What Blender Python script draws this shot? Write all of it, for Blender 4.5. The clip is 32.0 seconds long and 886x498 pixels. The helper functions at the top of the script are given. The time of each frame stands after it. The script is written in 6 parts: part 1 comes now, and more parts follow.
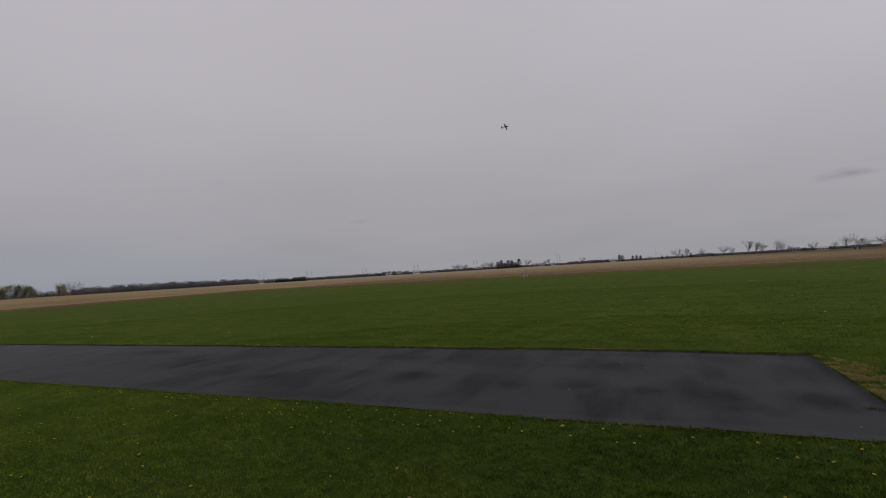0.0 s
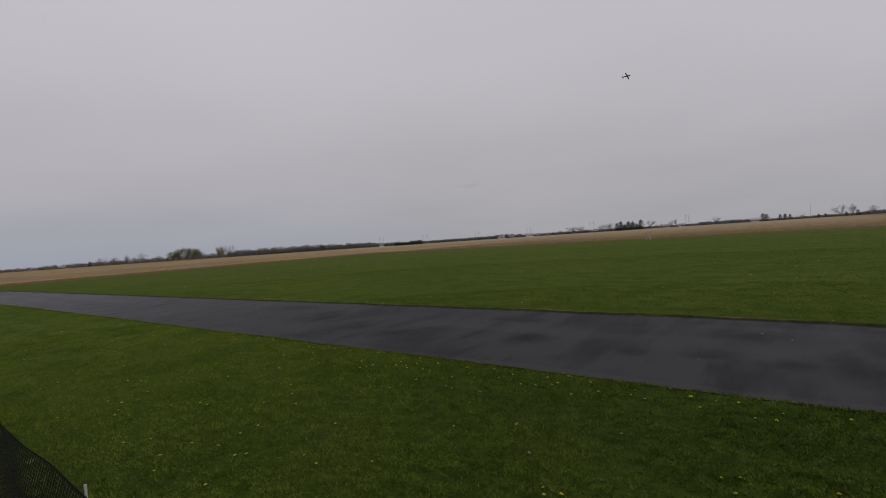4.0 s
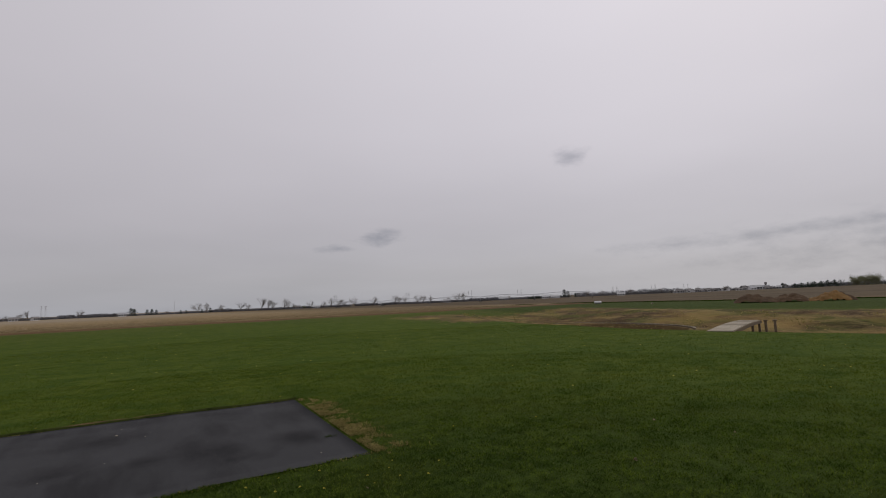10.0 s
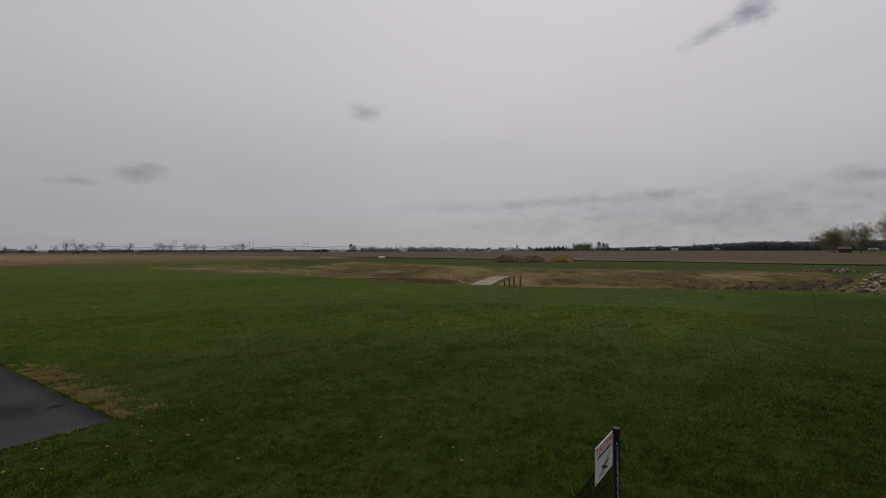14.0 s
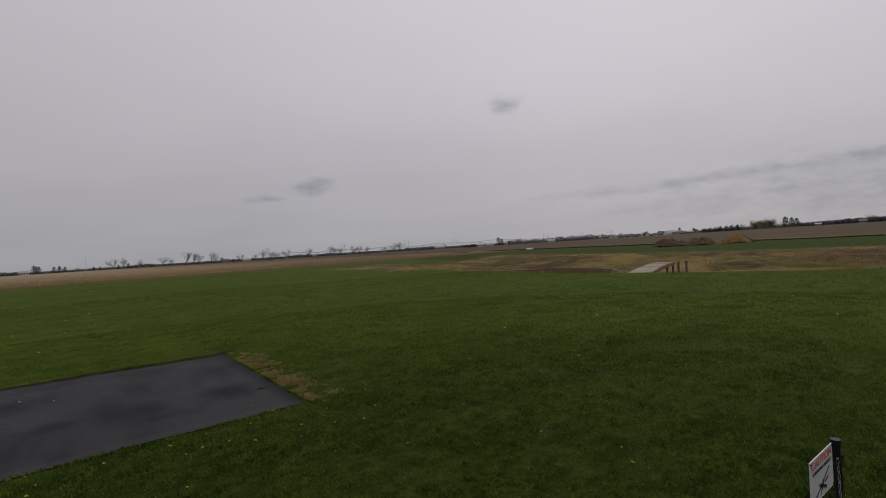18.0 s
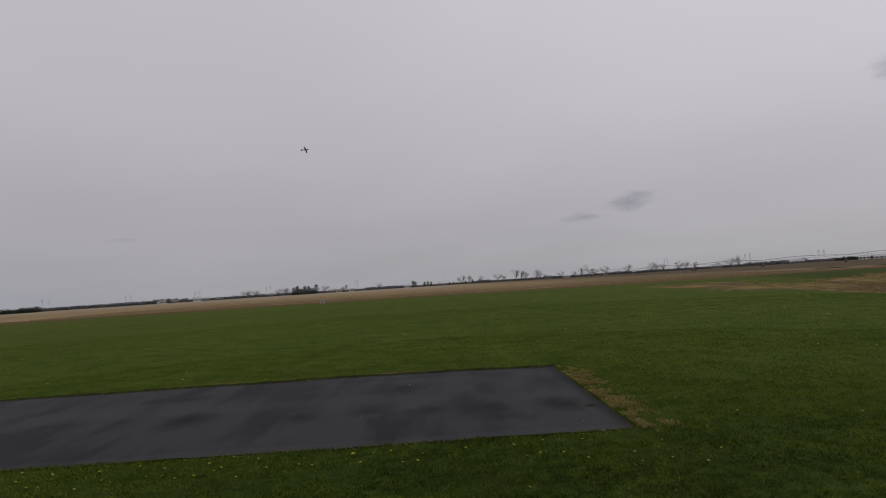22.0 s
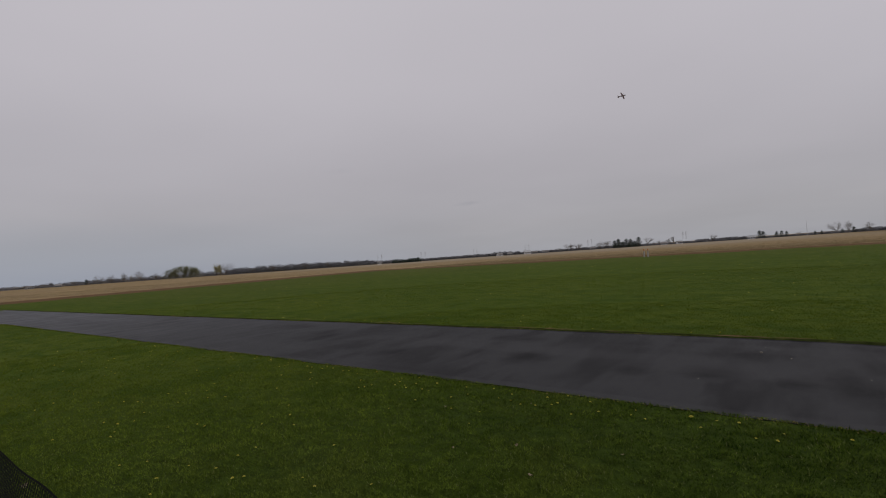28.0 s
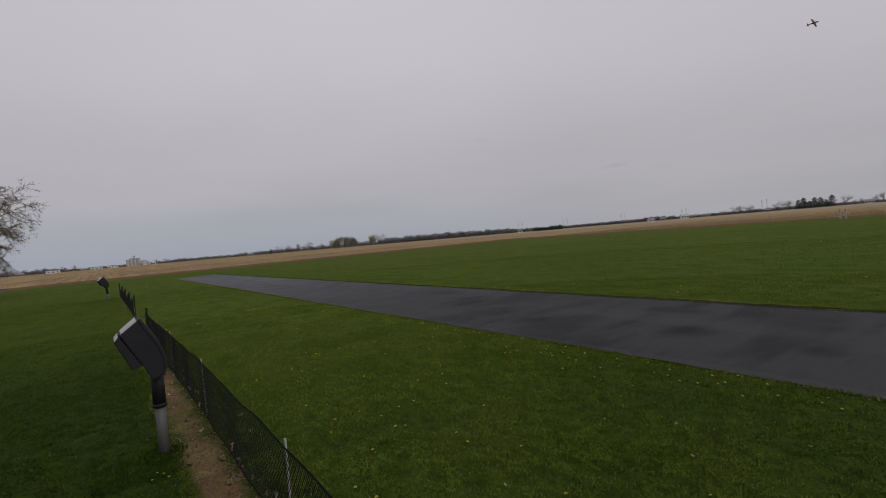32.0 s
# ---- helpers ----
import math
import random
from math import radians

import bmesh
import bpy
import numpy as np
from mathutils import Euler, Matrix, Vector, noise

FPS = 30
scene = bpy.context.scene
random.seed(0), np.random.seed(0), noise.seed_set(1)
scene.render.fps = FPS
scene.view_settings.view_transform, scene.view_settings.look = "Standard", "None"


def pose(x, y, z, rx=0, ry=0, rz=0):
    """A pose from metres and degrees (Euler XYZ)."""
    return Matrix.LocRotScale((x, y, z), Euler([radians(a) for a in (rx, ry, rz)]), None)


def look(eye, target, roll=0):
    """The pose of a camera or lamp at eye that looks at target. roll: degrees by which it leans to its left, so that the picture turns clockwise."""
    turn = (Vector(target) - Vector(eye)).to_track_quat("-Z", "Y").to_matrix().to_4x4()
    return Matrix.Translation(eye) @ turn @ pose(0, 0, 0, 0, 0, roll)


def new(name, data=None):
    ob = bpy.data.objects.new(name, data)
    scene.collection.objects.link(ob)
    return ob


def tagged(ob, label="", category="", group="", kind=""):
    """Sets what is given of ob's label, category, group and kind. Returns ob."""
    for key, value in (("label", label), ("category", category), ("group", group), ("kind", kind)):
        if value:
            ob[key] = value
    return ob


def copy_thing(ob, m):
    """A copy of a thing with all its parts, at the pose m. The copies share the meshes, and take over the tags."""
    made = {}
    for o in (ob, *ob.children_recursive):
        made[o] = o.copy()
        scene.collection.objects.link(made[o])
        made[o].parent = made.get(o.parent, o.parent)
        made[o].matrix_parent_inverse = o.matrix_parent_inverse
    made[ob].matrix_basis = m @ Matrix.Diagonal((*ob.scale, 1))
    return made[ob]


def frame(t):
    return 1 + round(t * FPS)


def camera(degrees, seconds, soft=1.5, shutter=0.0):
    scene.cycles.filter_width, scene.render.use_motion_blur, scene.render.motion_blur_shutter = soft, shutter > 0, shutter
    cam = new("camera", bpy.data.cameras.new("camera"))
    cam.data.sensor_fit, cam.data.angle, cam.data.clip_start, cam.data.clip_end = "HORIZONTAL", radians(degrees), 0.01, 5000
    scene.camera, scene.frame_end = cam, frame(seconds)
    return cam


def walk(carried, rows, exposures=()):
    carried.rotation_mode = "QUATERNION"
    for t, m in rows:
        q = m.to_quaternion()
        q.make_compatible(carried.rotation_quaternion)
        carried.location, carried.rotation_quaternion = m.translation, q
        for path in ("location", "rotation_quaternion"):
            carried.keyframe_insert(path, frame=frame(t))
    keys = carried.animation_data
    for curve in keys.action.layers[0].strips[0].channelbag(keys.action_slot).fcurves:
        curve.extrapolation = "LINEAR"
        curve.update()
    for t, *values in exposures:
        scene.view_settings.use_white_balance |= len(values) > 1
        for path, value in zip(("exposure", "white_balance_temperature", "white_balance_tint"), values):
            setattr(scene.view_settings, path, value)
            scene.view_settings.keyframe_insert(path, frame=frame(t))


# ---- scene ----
cam = camera(86.41, 32.0, soft=1.0)
# seconds, place of the eye, then pitch, roll and yaw in degrees
ROWS = [
    (0.0, -0.040, 0.145, 1.666, 2.54, 3.49, 23.86),
    (0.5, -0.044, 0.151, 1.665, 2.19, 3.76, 25.81),
    (1.0, -0.056, 0.149, 1.668, 1.74, 3.30, 27.88),
    (1.5, -0.049, 0.118, 1.678, 1.23, 3.34, 29.91),
    (2.0, -0.046, 0.096, 1.680, 0.65, 3.33, 31.76),
    (2.5, -0.049, 0.078, 1.679, 0.35, 3.36, 33.55),
    (3.0, -0.049, 0.070, 1.685, 0.16, 3.17, 35.27),
    (3.5, -0.045, 0.069, 1.680, -0.31, 3.58, 36.48),
    (5.5, -0.068, 0.075, 1.675, -3.12, 3.87, 38.99),
    (6.0, -0.068, 0.075, 1.674, -3.25, 3.92, 38.58),
    (6.5, -0.067, 0.068, 1.679, -3.26, 3.53, 37.52),
    (7.0, -0.057, 0.061, 1.676, -2.39, 3.26, 35.43),
    (7.5, -0.039, 0.039, 1.689, -1.63, 2.86, 32.24),
    (8.0, -0.034, 0.030, 1.687, -0.62, 2.21, 27.69),
    (8.5, -0.021, 0.020, 1.701, 0.64, 1.46, 18.22),
    (9.0, 0.015, 0.022, 1.723, 3.62, 1.96, 1.51),
    (9.5, 0.021, -0.065, 1.721, 5.75, 2.95, -15.84),
    (10.0, 0.006, -0.131, 1.733, 6.20, 2.37, -29.99),
    (10.5, 0.031, -0.122, 1.725, 5.53, 1.76, -43.64),
    (11.0, 0.041, -0.137, 1.714, 4.59, 2.01, -54.43),
    (11.5, 0.037, -0.140, 1.710, 3.41, 1.17, -57.60),
    (12.0, 0.046, -0.135, 1.715, 2.41, 0.67, -57.28),
    (12.5, 0.042, -0.131, 1.709, 1.90, -0.05, -57.66),
    (13.0, 0.050, -0.119, 1.709, 1.13, -0.30, -57.35),
    (13.5, 0.059, -0.114, 1.710, 0.53, -0.04, -56.71),
    (14.0, 0.067, -0.109, 1.707, 0.05, 0.07, -55.40),
    (14.5, 0.076, -0.107, 1.709, -0.44, 0.82, -54.41),
    (16.5, 0.116, -0.098, 1.699, -0.83, 3.18, -48.20),
    (17.0, 0.116, -0.092, 1.699, -0.59, 3.46, -44.94),
    (17.5, 0.114, -0.070, 1.694, -0.56, 3.32, -42.15),
    (18.0, 0.106, -0.043, 1.694, -0.31, 3.50, -37.66),
    (18.5, 0.086, -0.037, 1.703, 0.12, 3.05, -32.39),
    (19.0, 0.069, -0.028, 1.699, 0.58, 2.98, -27.86),
    (19.5, 0.070, -0.010, 1.700, 1.11, 3.33, -22.52),
    (20.0, 0.062, -0.012, 1.705, 1.78, 4.12, -17.93),
    (20.5, 0.055, -0.007, 1.706, 2.51, 3.67, -13.50),
    (21.0, 0.047, -0.012, 1.712, 3.21, 3.48, -8.70),
    (21.5, 0.040, -0.016, 1.712, 3.77, 3.68, -4.28),
    (22.0, 0.029, -0.007, 1.718, 4.13, 3.66, -0.33),
    (22.5, 0.020, -0.002, 1.719, 4.37, 3.29, 3.83),
    (23.0, 0.007, 0.003, 1.709, 4.33, 3.20, 7.82),
    (23.5, -0.003, 0.038, 1.701, 4.03, 2.86, 11.29),
    (24.0, -0.006, 0.043, 1.704, 4.15, 3.21, 15.06),
    (24.5, -0.003, 0.045, 1.701, 4.49, 3.82, 18.65),
    (26.5, -0.022, 0.079, 1.687, 3.63, 3.79, 28.21),
    (27.0, -0.039, 0.103, 1.691, 2.47, 4.06, 31.01),
    (27.5, -0.031, 0.066, 1.696, 1.68, 3.98, 34.39),
    (28.0, -0.037, 0.041, 1.701, 1.04, 3.96, 37.26),
    (28.5, -0.056, 0.023, 1.700, 0.48, 3.68, 39.79),
    (29.0, -0.061, 0.012, 1.700, 0.21, 3.60, 42.68),
    (29.5, -0.065, 0.010, 1.703, -0.11, 4.02, 45.44),
    (30.0, -0.072, 0.007, 1.699, -0.49, 4.62, 47.66),
    (30.5, -0.084, 0.007, 1.692, -0.84, 4.52, 49.89),
    (31.0, -0.079, -0.004, 1.693, -1.12, 4.57, 52.05),
    (31.5, -0.072, 0.001, 1.703, -1.31, 4.85, 53.67),
    (32.0, -0.069, 0.005, 1.702, -1.50, 4.92, 54.24),
]
walk(cam, [(t, pose(x, y, z, 90 + pitch, roll, yaw)) for t, x, y, z, pitch, roll, yaw in ROWS],
     [(0, -0.12), (1, -0.10), (3, -0.02), (6, 0.20), (8, 0.14), (9, 0.14), (10.5, 0.05), (12, -0.08), (14, -0.10), (17, -0.06), (20, -0.02), (23, 0.0), (28, -0.01), (32, 0.12)])

# ---- light: a closed overcast sky with thinner cloud toward the sun ----
SUN_AZ, SUN_EL = 70.0, 40.0  # degrees clockwise from +y, and up


def heading(az, el):
    a, e = radians(az), radians(el)
    return Vector((math.sin(a) * math.cos(e), math.cos(a) * math.cos(e), math.sin(e)))


def build_sky():
    w = bpy.data.worlds.new("overcast_sky")
    scene.world = w
    w.use_nodes = True
    nt = w.node_tree
    nt.nodes.clear()
    N, L = nt.nodes.new, nt.links.new

    def math_node(op, a, b=None, c=None, clamp=False):
        n = N("ShaderNodeMath")
        n.operation, n.use_clamp = op, clamp
        for i, v in enumerate((a, b, c)):
            if v is None:
                continue
            if isinstance(v, (int, float)):
                n.inputs[i].default_value = v
            else:
                L(v, n.inputs[i])
        return n.outputs[0]

    def dot(v, const):
        n = N("ShaderNodeVectorMath")
        n.operation = "DOT_PRODUCT"
        L(v, n.inputs[0])
        n.inputs[1].default_value = const
        return n.outputs["Value"]

    def mix(fac, a, b):
        n = N("ShaderNodeMix")
        n.data_type = "RGBA"
        if isinstance(fac, float):
            n.inputs[0].default_value = fac
        else:
            L(fac, n.inputs[0])
        for i, v in ((6, a), (7, b)):
            if isinstance(v, tuple):
                n.inputs[i].default_value = (*v, 1)
            else:
                L(v, n.inputs[i])
        return n.outputs[2]

    d = N("ShaderNodeTexCoord").outputs["Generated"]
    sep = N("ShaderNodeSeparateXYZ")
    L(d, sep.inputs[0])
    z = sep.outputs["Z"]
    # height of the sky: bluish and duller at the horizon
    ramp = N("ShaderNodeValToRGB")
    el = ramp.color_ramp.elements
    el[0].position, el[0].color = 0.0, (0.365, 0.368, 0.410, 1)
    el[1].position, el[1].color = 1.0, (0.640, 0.612, 0.665, 1)
    for p, c in ((0.06, (0.395, 0.382, 0.415)), (0.16, (0.455, 0.432, 0.468)), (0.34, (0.540, 0.512, 0.556)), (0.6, (0.610, 0.580, 0.630))):
        e = el.new(p)
        e.color = (*c, 1)
    for e in el:
        e.color[2] *= 0.984
    L(math_node("MAXIMUM", z, 0.0), ramp.inputs[0])
    col = ramp.outputs[0]
    # cloud deck seen in perspective
    up = math_node("ADD", math_node("MAXIMUM", z, 0.0), 0.13)
    comb = N("ShaderNodeCombineXYZ")
    L(math_node("DIVIDE", sep.outputs["X"], up), comb.inputs[0])
    L(math_node("DIVIDE", sep.outputs["Y"], up), comb.inputs[1])
    deck = N("ShaderNodeTexNoise")
    deck.inputs["Scale"].default_value, deck.inputs["Detail"].default_value, deck.inputs["Roughness"].default_value = 0.55, 3.5, 0.45
    L(comb.outputs[0], deck.inputs["Vector"])
    k = N("ShaderNodeMapRange")
    k.inputs[1].default_value, k.inputs[2].default_value, k.inputs[3].default_value, k.inputs[4].default_value = 0.3, 0.72, 0.95, 1.045
    L(deck.outputs["Fac"], k.inputs[0])
    scale = N("ShaderNodeVectorMath")
    scale.operation = "SCALE"
    L(col, scale.inputs[0])
    glow = math_node("POWER", math_node("MAXIMUM", dot(d, heading(SUN_AZ, SUN_EL)), 0.0), 3.0)
    L(math_node("MULTIPLY", k.outputs[0], math_node("MULTIPLY_ADD", glow, 0.26, 0.94)), scale.inputs["Scale"])
    col = scale.outputs[0]
    # lower scud: small darker clouds and a long bank under the deck
    rag = N("ShaderNodeTexNoise")
    rag.inputs["Scale"].default_value, rag.inputs["Detail"].default_value, rag.inputs["Roughness"].default_value = 20.0, 5.0, 0.6
    stretch = N("ShaderNodeVectorMath")
    stretch.operation = "MULTIPLY"
    stretch.inputs[1].default_value = (1, 1, 2.6)
    L(d, stretch.inputs[0])
    L(stretch.outputs[0], rag.inputs["Vector"])
    ragged = math_node("MULTIPLY_ADD", rag.outputs["Fac"], 2.6, -1.15)
    total = None
    for az, elev, wide, high, tilt, dark in (
        (22.3, 7.7, 2.9, 0.95, 0, 0.62), (23.4, 8.5, 1.6, 0.55, 0, 0.40), (17.6, 6.5, 2.3, 0.50, 0, 0.50), (46.3, 16.1, 1.9, 1.1, -10, 0.46),
        (88.6, 23.2, 2.6, 1.6, 18, 0.74), (85.0, 21.8, 2.8, 0.9, 20, 0.60), (57.0, 5.0, 8.0, 0.75, 0, 0.50), (66.0, 5.4, 8.5, 0.85, 1, 0.62), (75.0, 5.7, 8.0, 0.9, 0, 0.68), (81.0, 5.9, 3.5, 0.8, 0, 0.62),
        (97.5, 6.8, 5.5, 1.0, -1, 0.70), (90.8, 3.6, 2.2, 0.30, 0, 0.34), (95.4, 3.8, 1.5, 0.40, 0, 0.36), (-33.3, 6.4, 1.7, 0.28, 2, 0.20), (-49.3, 11.0, 3.0, 0.4, 0, 0.06),
        (86.0, 3.6, 26.0, 3.4, 0, 0.62)):
        c = heading(az, elev)
        right = Vector((math.cos(radians(az)), -math.sin(radians(az)), 0))
        over = right.cross(c)
        t = radians(tilt)
        a_axis, b_axis = right * math.cos(t) + over * math.sin(t), over * math.cos(t) - right * math.sin(t)
        if over.z < 0:
            b_axis = -b_axis
        a = dot(d, a_axis / radians(wide))
        off = b_axis.dot(c)
        b = math_node("SUBTRACT", dot(d, b_axis / radians(high)), off / radians(high))
        r = math_node("SQRT", math_node("ADD", math_node("MULTIPLY", a, a), math_node("MULTIPLY", b, b)))
        front = math_node("GREATER_THAN", dot(d, c), 0.5)
        m = math_node("ADD", math_node("SUBTRACT", 1.15, r), math_node("MULTIPLY", ragged, 0.95))
        soft = N("ShaderNodeMapRange")
        soft.interpolation_type = "SMOOTHSTEP"
        soft.inputs[1].default_value, soft.inputs[2].default_value, soft.inputs[4].default_value = 0.0, 1.55 if wide < 4 else 2.1, 0.86 * dark
        L(m, soft.inputs[0])
        m = math_node("MULTIPLY", math_node("MULTIPLY", soft.outputs[0], 1.25), front)
        total = m if total is None else math_node("MAXIMUM", total, m)
    col = mix(total, col, (0.195, 0.20, 0.24))
    # bluer distance under the deck to the west
    west = math_node("MULTIPLY", math_node("MULTIPLY_ADD", dot(d, heading(-90.0, 2.0)), 2.2, -1.2, True), math_node("MULTIPLY_ADD", z, -9.0, 1.0, True), None, True)
    col = mix(west, col, (0.305, 0.330, 0.398))
    # the clear sky above the deck comes through it a little
    clear = N("ShaderNodeTexSky")
    clear.sky_type = "NISHITA"
    clear.sun_disc = False
    clear.sun_elevation, clear.sun_rotation = radians(SUN_EL), radians(SUN_AZ)
    dim = N("ShaderNodeVectorMath")
    dim.operation = "SCALE"
    dim.inputs["Scale"].default_value = 0.08
    L(clear.outputs[0], dim.inputs[0])
    col = mix(0.06, col, dim.outputs[0])
    bg = N("ShaderNodeBackground")
    bg.inputs["Strength"].default_value = SKY
    L(col, bg.inputs["Color"])
    L(bg.outputs[0], N("ShaderNodeOutputWorld").inputs[0])


SKY = 1.0
build_sky()
sun = new("sun", bpy.data.lights.new("sun", "SUN"))
sun.data.energy, sun.data.angle, sun.data.color = 1.0, radians(45), (1.0, 0.96, 0.9)
sun.matrix_world = look(heading(SUN_AZ, SUN_EL) * 50, (0, 0, 0))

# ---- materials ----
class Shade:
    """A small wrapper for writing node materials."""

    def __init__(self, name, rough=0.8, metal=0.0, spec=0.5):
        self.mat = bpy.data.materials.new(name)
        self.mat.use_nodes = True
        self.nt = self.mat.node_tree
        self.b = self.nt.nodes["Principled BSDF"]
        self.b.inputs["Roughness"].default_value = rough
        self.b.inputs["Metallic"].default_value = metal
        self.b.inputs["Specular IOR Level"].default_value = spec
        self.co = self.nt.nodes.new("ShaderNodeTexCoord").outputs["Object"]

    def node(self, kind):
        return self.nt.nodes.new(kind)

    def link(self, a, b):
        self.nt.links.new(a, b)

    def noise(self, scale, detail=3, rough=0.55, stretch=None, turn=0):
        n = self.node("ShaderNodeTexNoise")
        n.inputs["Scale"].default_value, n.inputs["Detail"].default_value, n.inputs["Roughness"].default_value = scale, detail, rough
        src = self.co
        if stretch:
            m = self.node("ShaderNodeMapping")
            m.inputs["Scale"].default_value = stretch
            m.inputs["Rotation"].default_value = (0, 0, radians(turn))
            self.link(src, m.inputs[0])
            src = m.outputs[0]
        self.link(src, n.inputs["Vector"])
        return n.outputs["Fac"]

    def band(self, v, lo, hi, a=0.0, b=1.0):
        n = self.node("ShaderNodeMapRange")
        for i, x in zip((1, 2, 3, 4), (lo, hi, a, b)):
            n.inputs[i].default_value = x
        self.link(v, n.inputs[0])
        return n.outputs[0]

    def calc(self, op, a, b, clamp=False):
        n = self.node("ShaderNodeMath")
        n.operation, n.use_clamp = op, clamp
        for i, v in enumerate((a, b)):
            if isinstance(v, (int, float)):
                n.inputs[i].default_value = v
            else:
                self.link(v, n.inputs[i])
        return n.outputs[0]

    def mix(self, fac, a, b, kind="MIX"):
        n = self.node("ShaderNodeMix")
        n.data_type, n.blend_type = "RGBA", kind
        if isinstance(fac, (int, float)):
            n.inputs[0].default_value = fac
        else:
            self.link(fac, n.inputs[0])
        for i, v in ((6, a), (7, b)):
            if isinstance(v, tuple):
                n.inputs[i].default_value = (*v, 1)
            else:
                self.link(v, n.inputs[i])
        return n.outputs[2]

    def attr(self, name):
        n = self.node("ShaderNodeAttribute")
        n.attribute_name = name
        return n.outputs["Fac"]

    def random_object(self):
        return self.node("ShaderNodeObjectInfo").outputs["Random"]

    def random_island(self):
        return self.node("ShaderNodeNewGeometry").outputs["Random Per Island"]

    def color(self, c):
        if isinstance(c, tuple):
            self.b.inputs["Base Color"].default_value = (*c, 1)
        else:
            self.link(c, self.b.inputs["Base Color"])
        return self

    def rough(self, v):
        self.link(v, self.b.inputs["Roughness"])
        return self

    def thin(self, share, c):
        """Part of the light passes through, as in a leaf."""
        t, m = self.node("ShaderNodeBsdfTranslucent"), self.node("ShaderNodeMixShader")
        m.inputs[0].default_value = share
        self.link(c, t.inputs["Color"])
        self.link(self.b.outputs[0], m.inputs[1])
        self.link(t.outputs[0], m.inputs[2])
        self.link(m.outputs[0], self.nt.nodes["Material Output"].inputs["Surface"])
        return self

    def bump(self, h, strength=0.3, dist=0.01):
        n = self.node("ShaderNodeBump")
        n.inputs["Strength"].default_value, n.inputs["Distance"].default_value = strength, dist
        self.link(h, n.inputs["Height"])
        self.link(n.outputs[0], self.b.inputs["Normal"])
        return self


def simple(name, a, b, scale=6.0, rough=0.7, metal=0.0, bump=0.2, dist=0.004, spec=0.4, vary=0.0):
    """Two tones by coarse and fine noise, with fine relief."""
    s = Shade(name, rough, metal, spec)
    f = s.calc("ADD", s.calc("MULTIPLY", s.band(s.noise(scale), 0.3, 0.7), 0.6), s.calc("MULTIPLY", s.noise(scale * 7, 4, 0.65), 0.4), True)
    c = s.mix(f, a, b)
    if vary:
        hue = s.node("ShaderNodeHueSaturation")
        s.link(c, hue.inputs["Color"])
        s.link(s.band(s.random_object(), 0, 1, 1 - vary, 1 + vary), hue.inputs["Value"])
        c = hue.outputs[0]
    s.color(c)
    s.rough(s.band(s.noise(scale * 3), 0.3, 0.7, max(0.05, rough - 0.1), min(1, rough + 0.1)))
    if bump:
        s.bump(s.noise(scale * 9, 4, 0.6), bump, dist)
    return s.mat


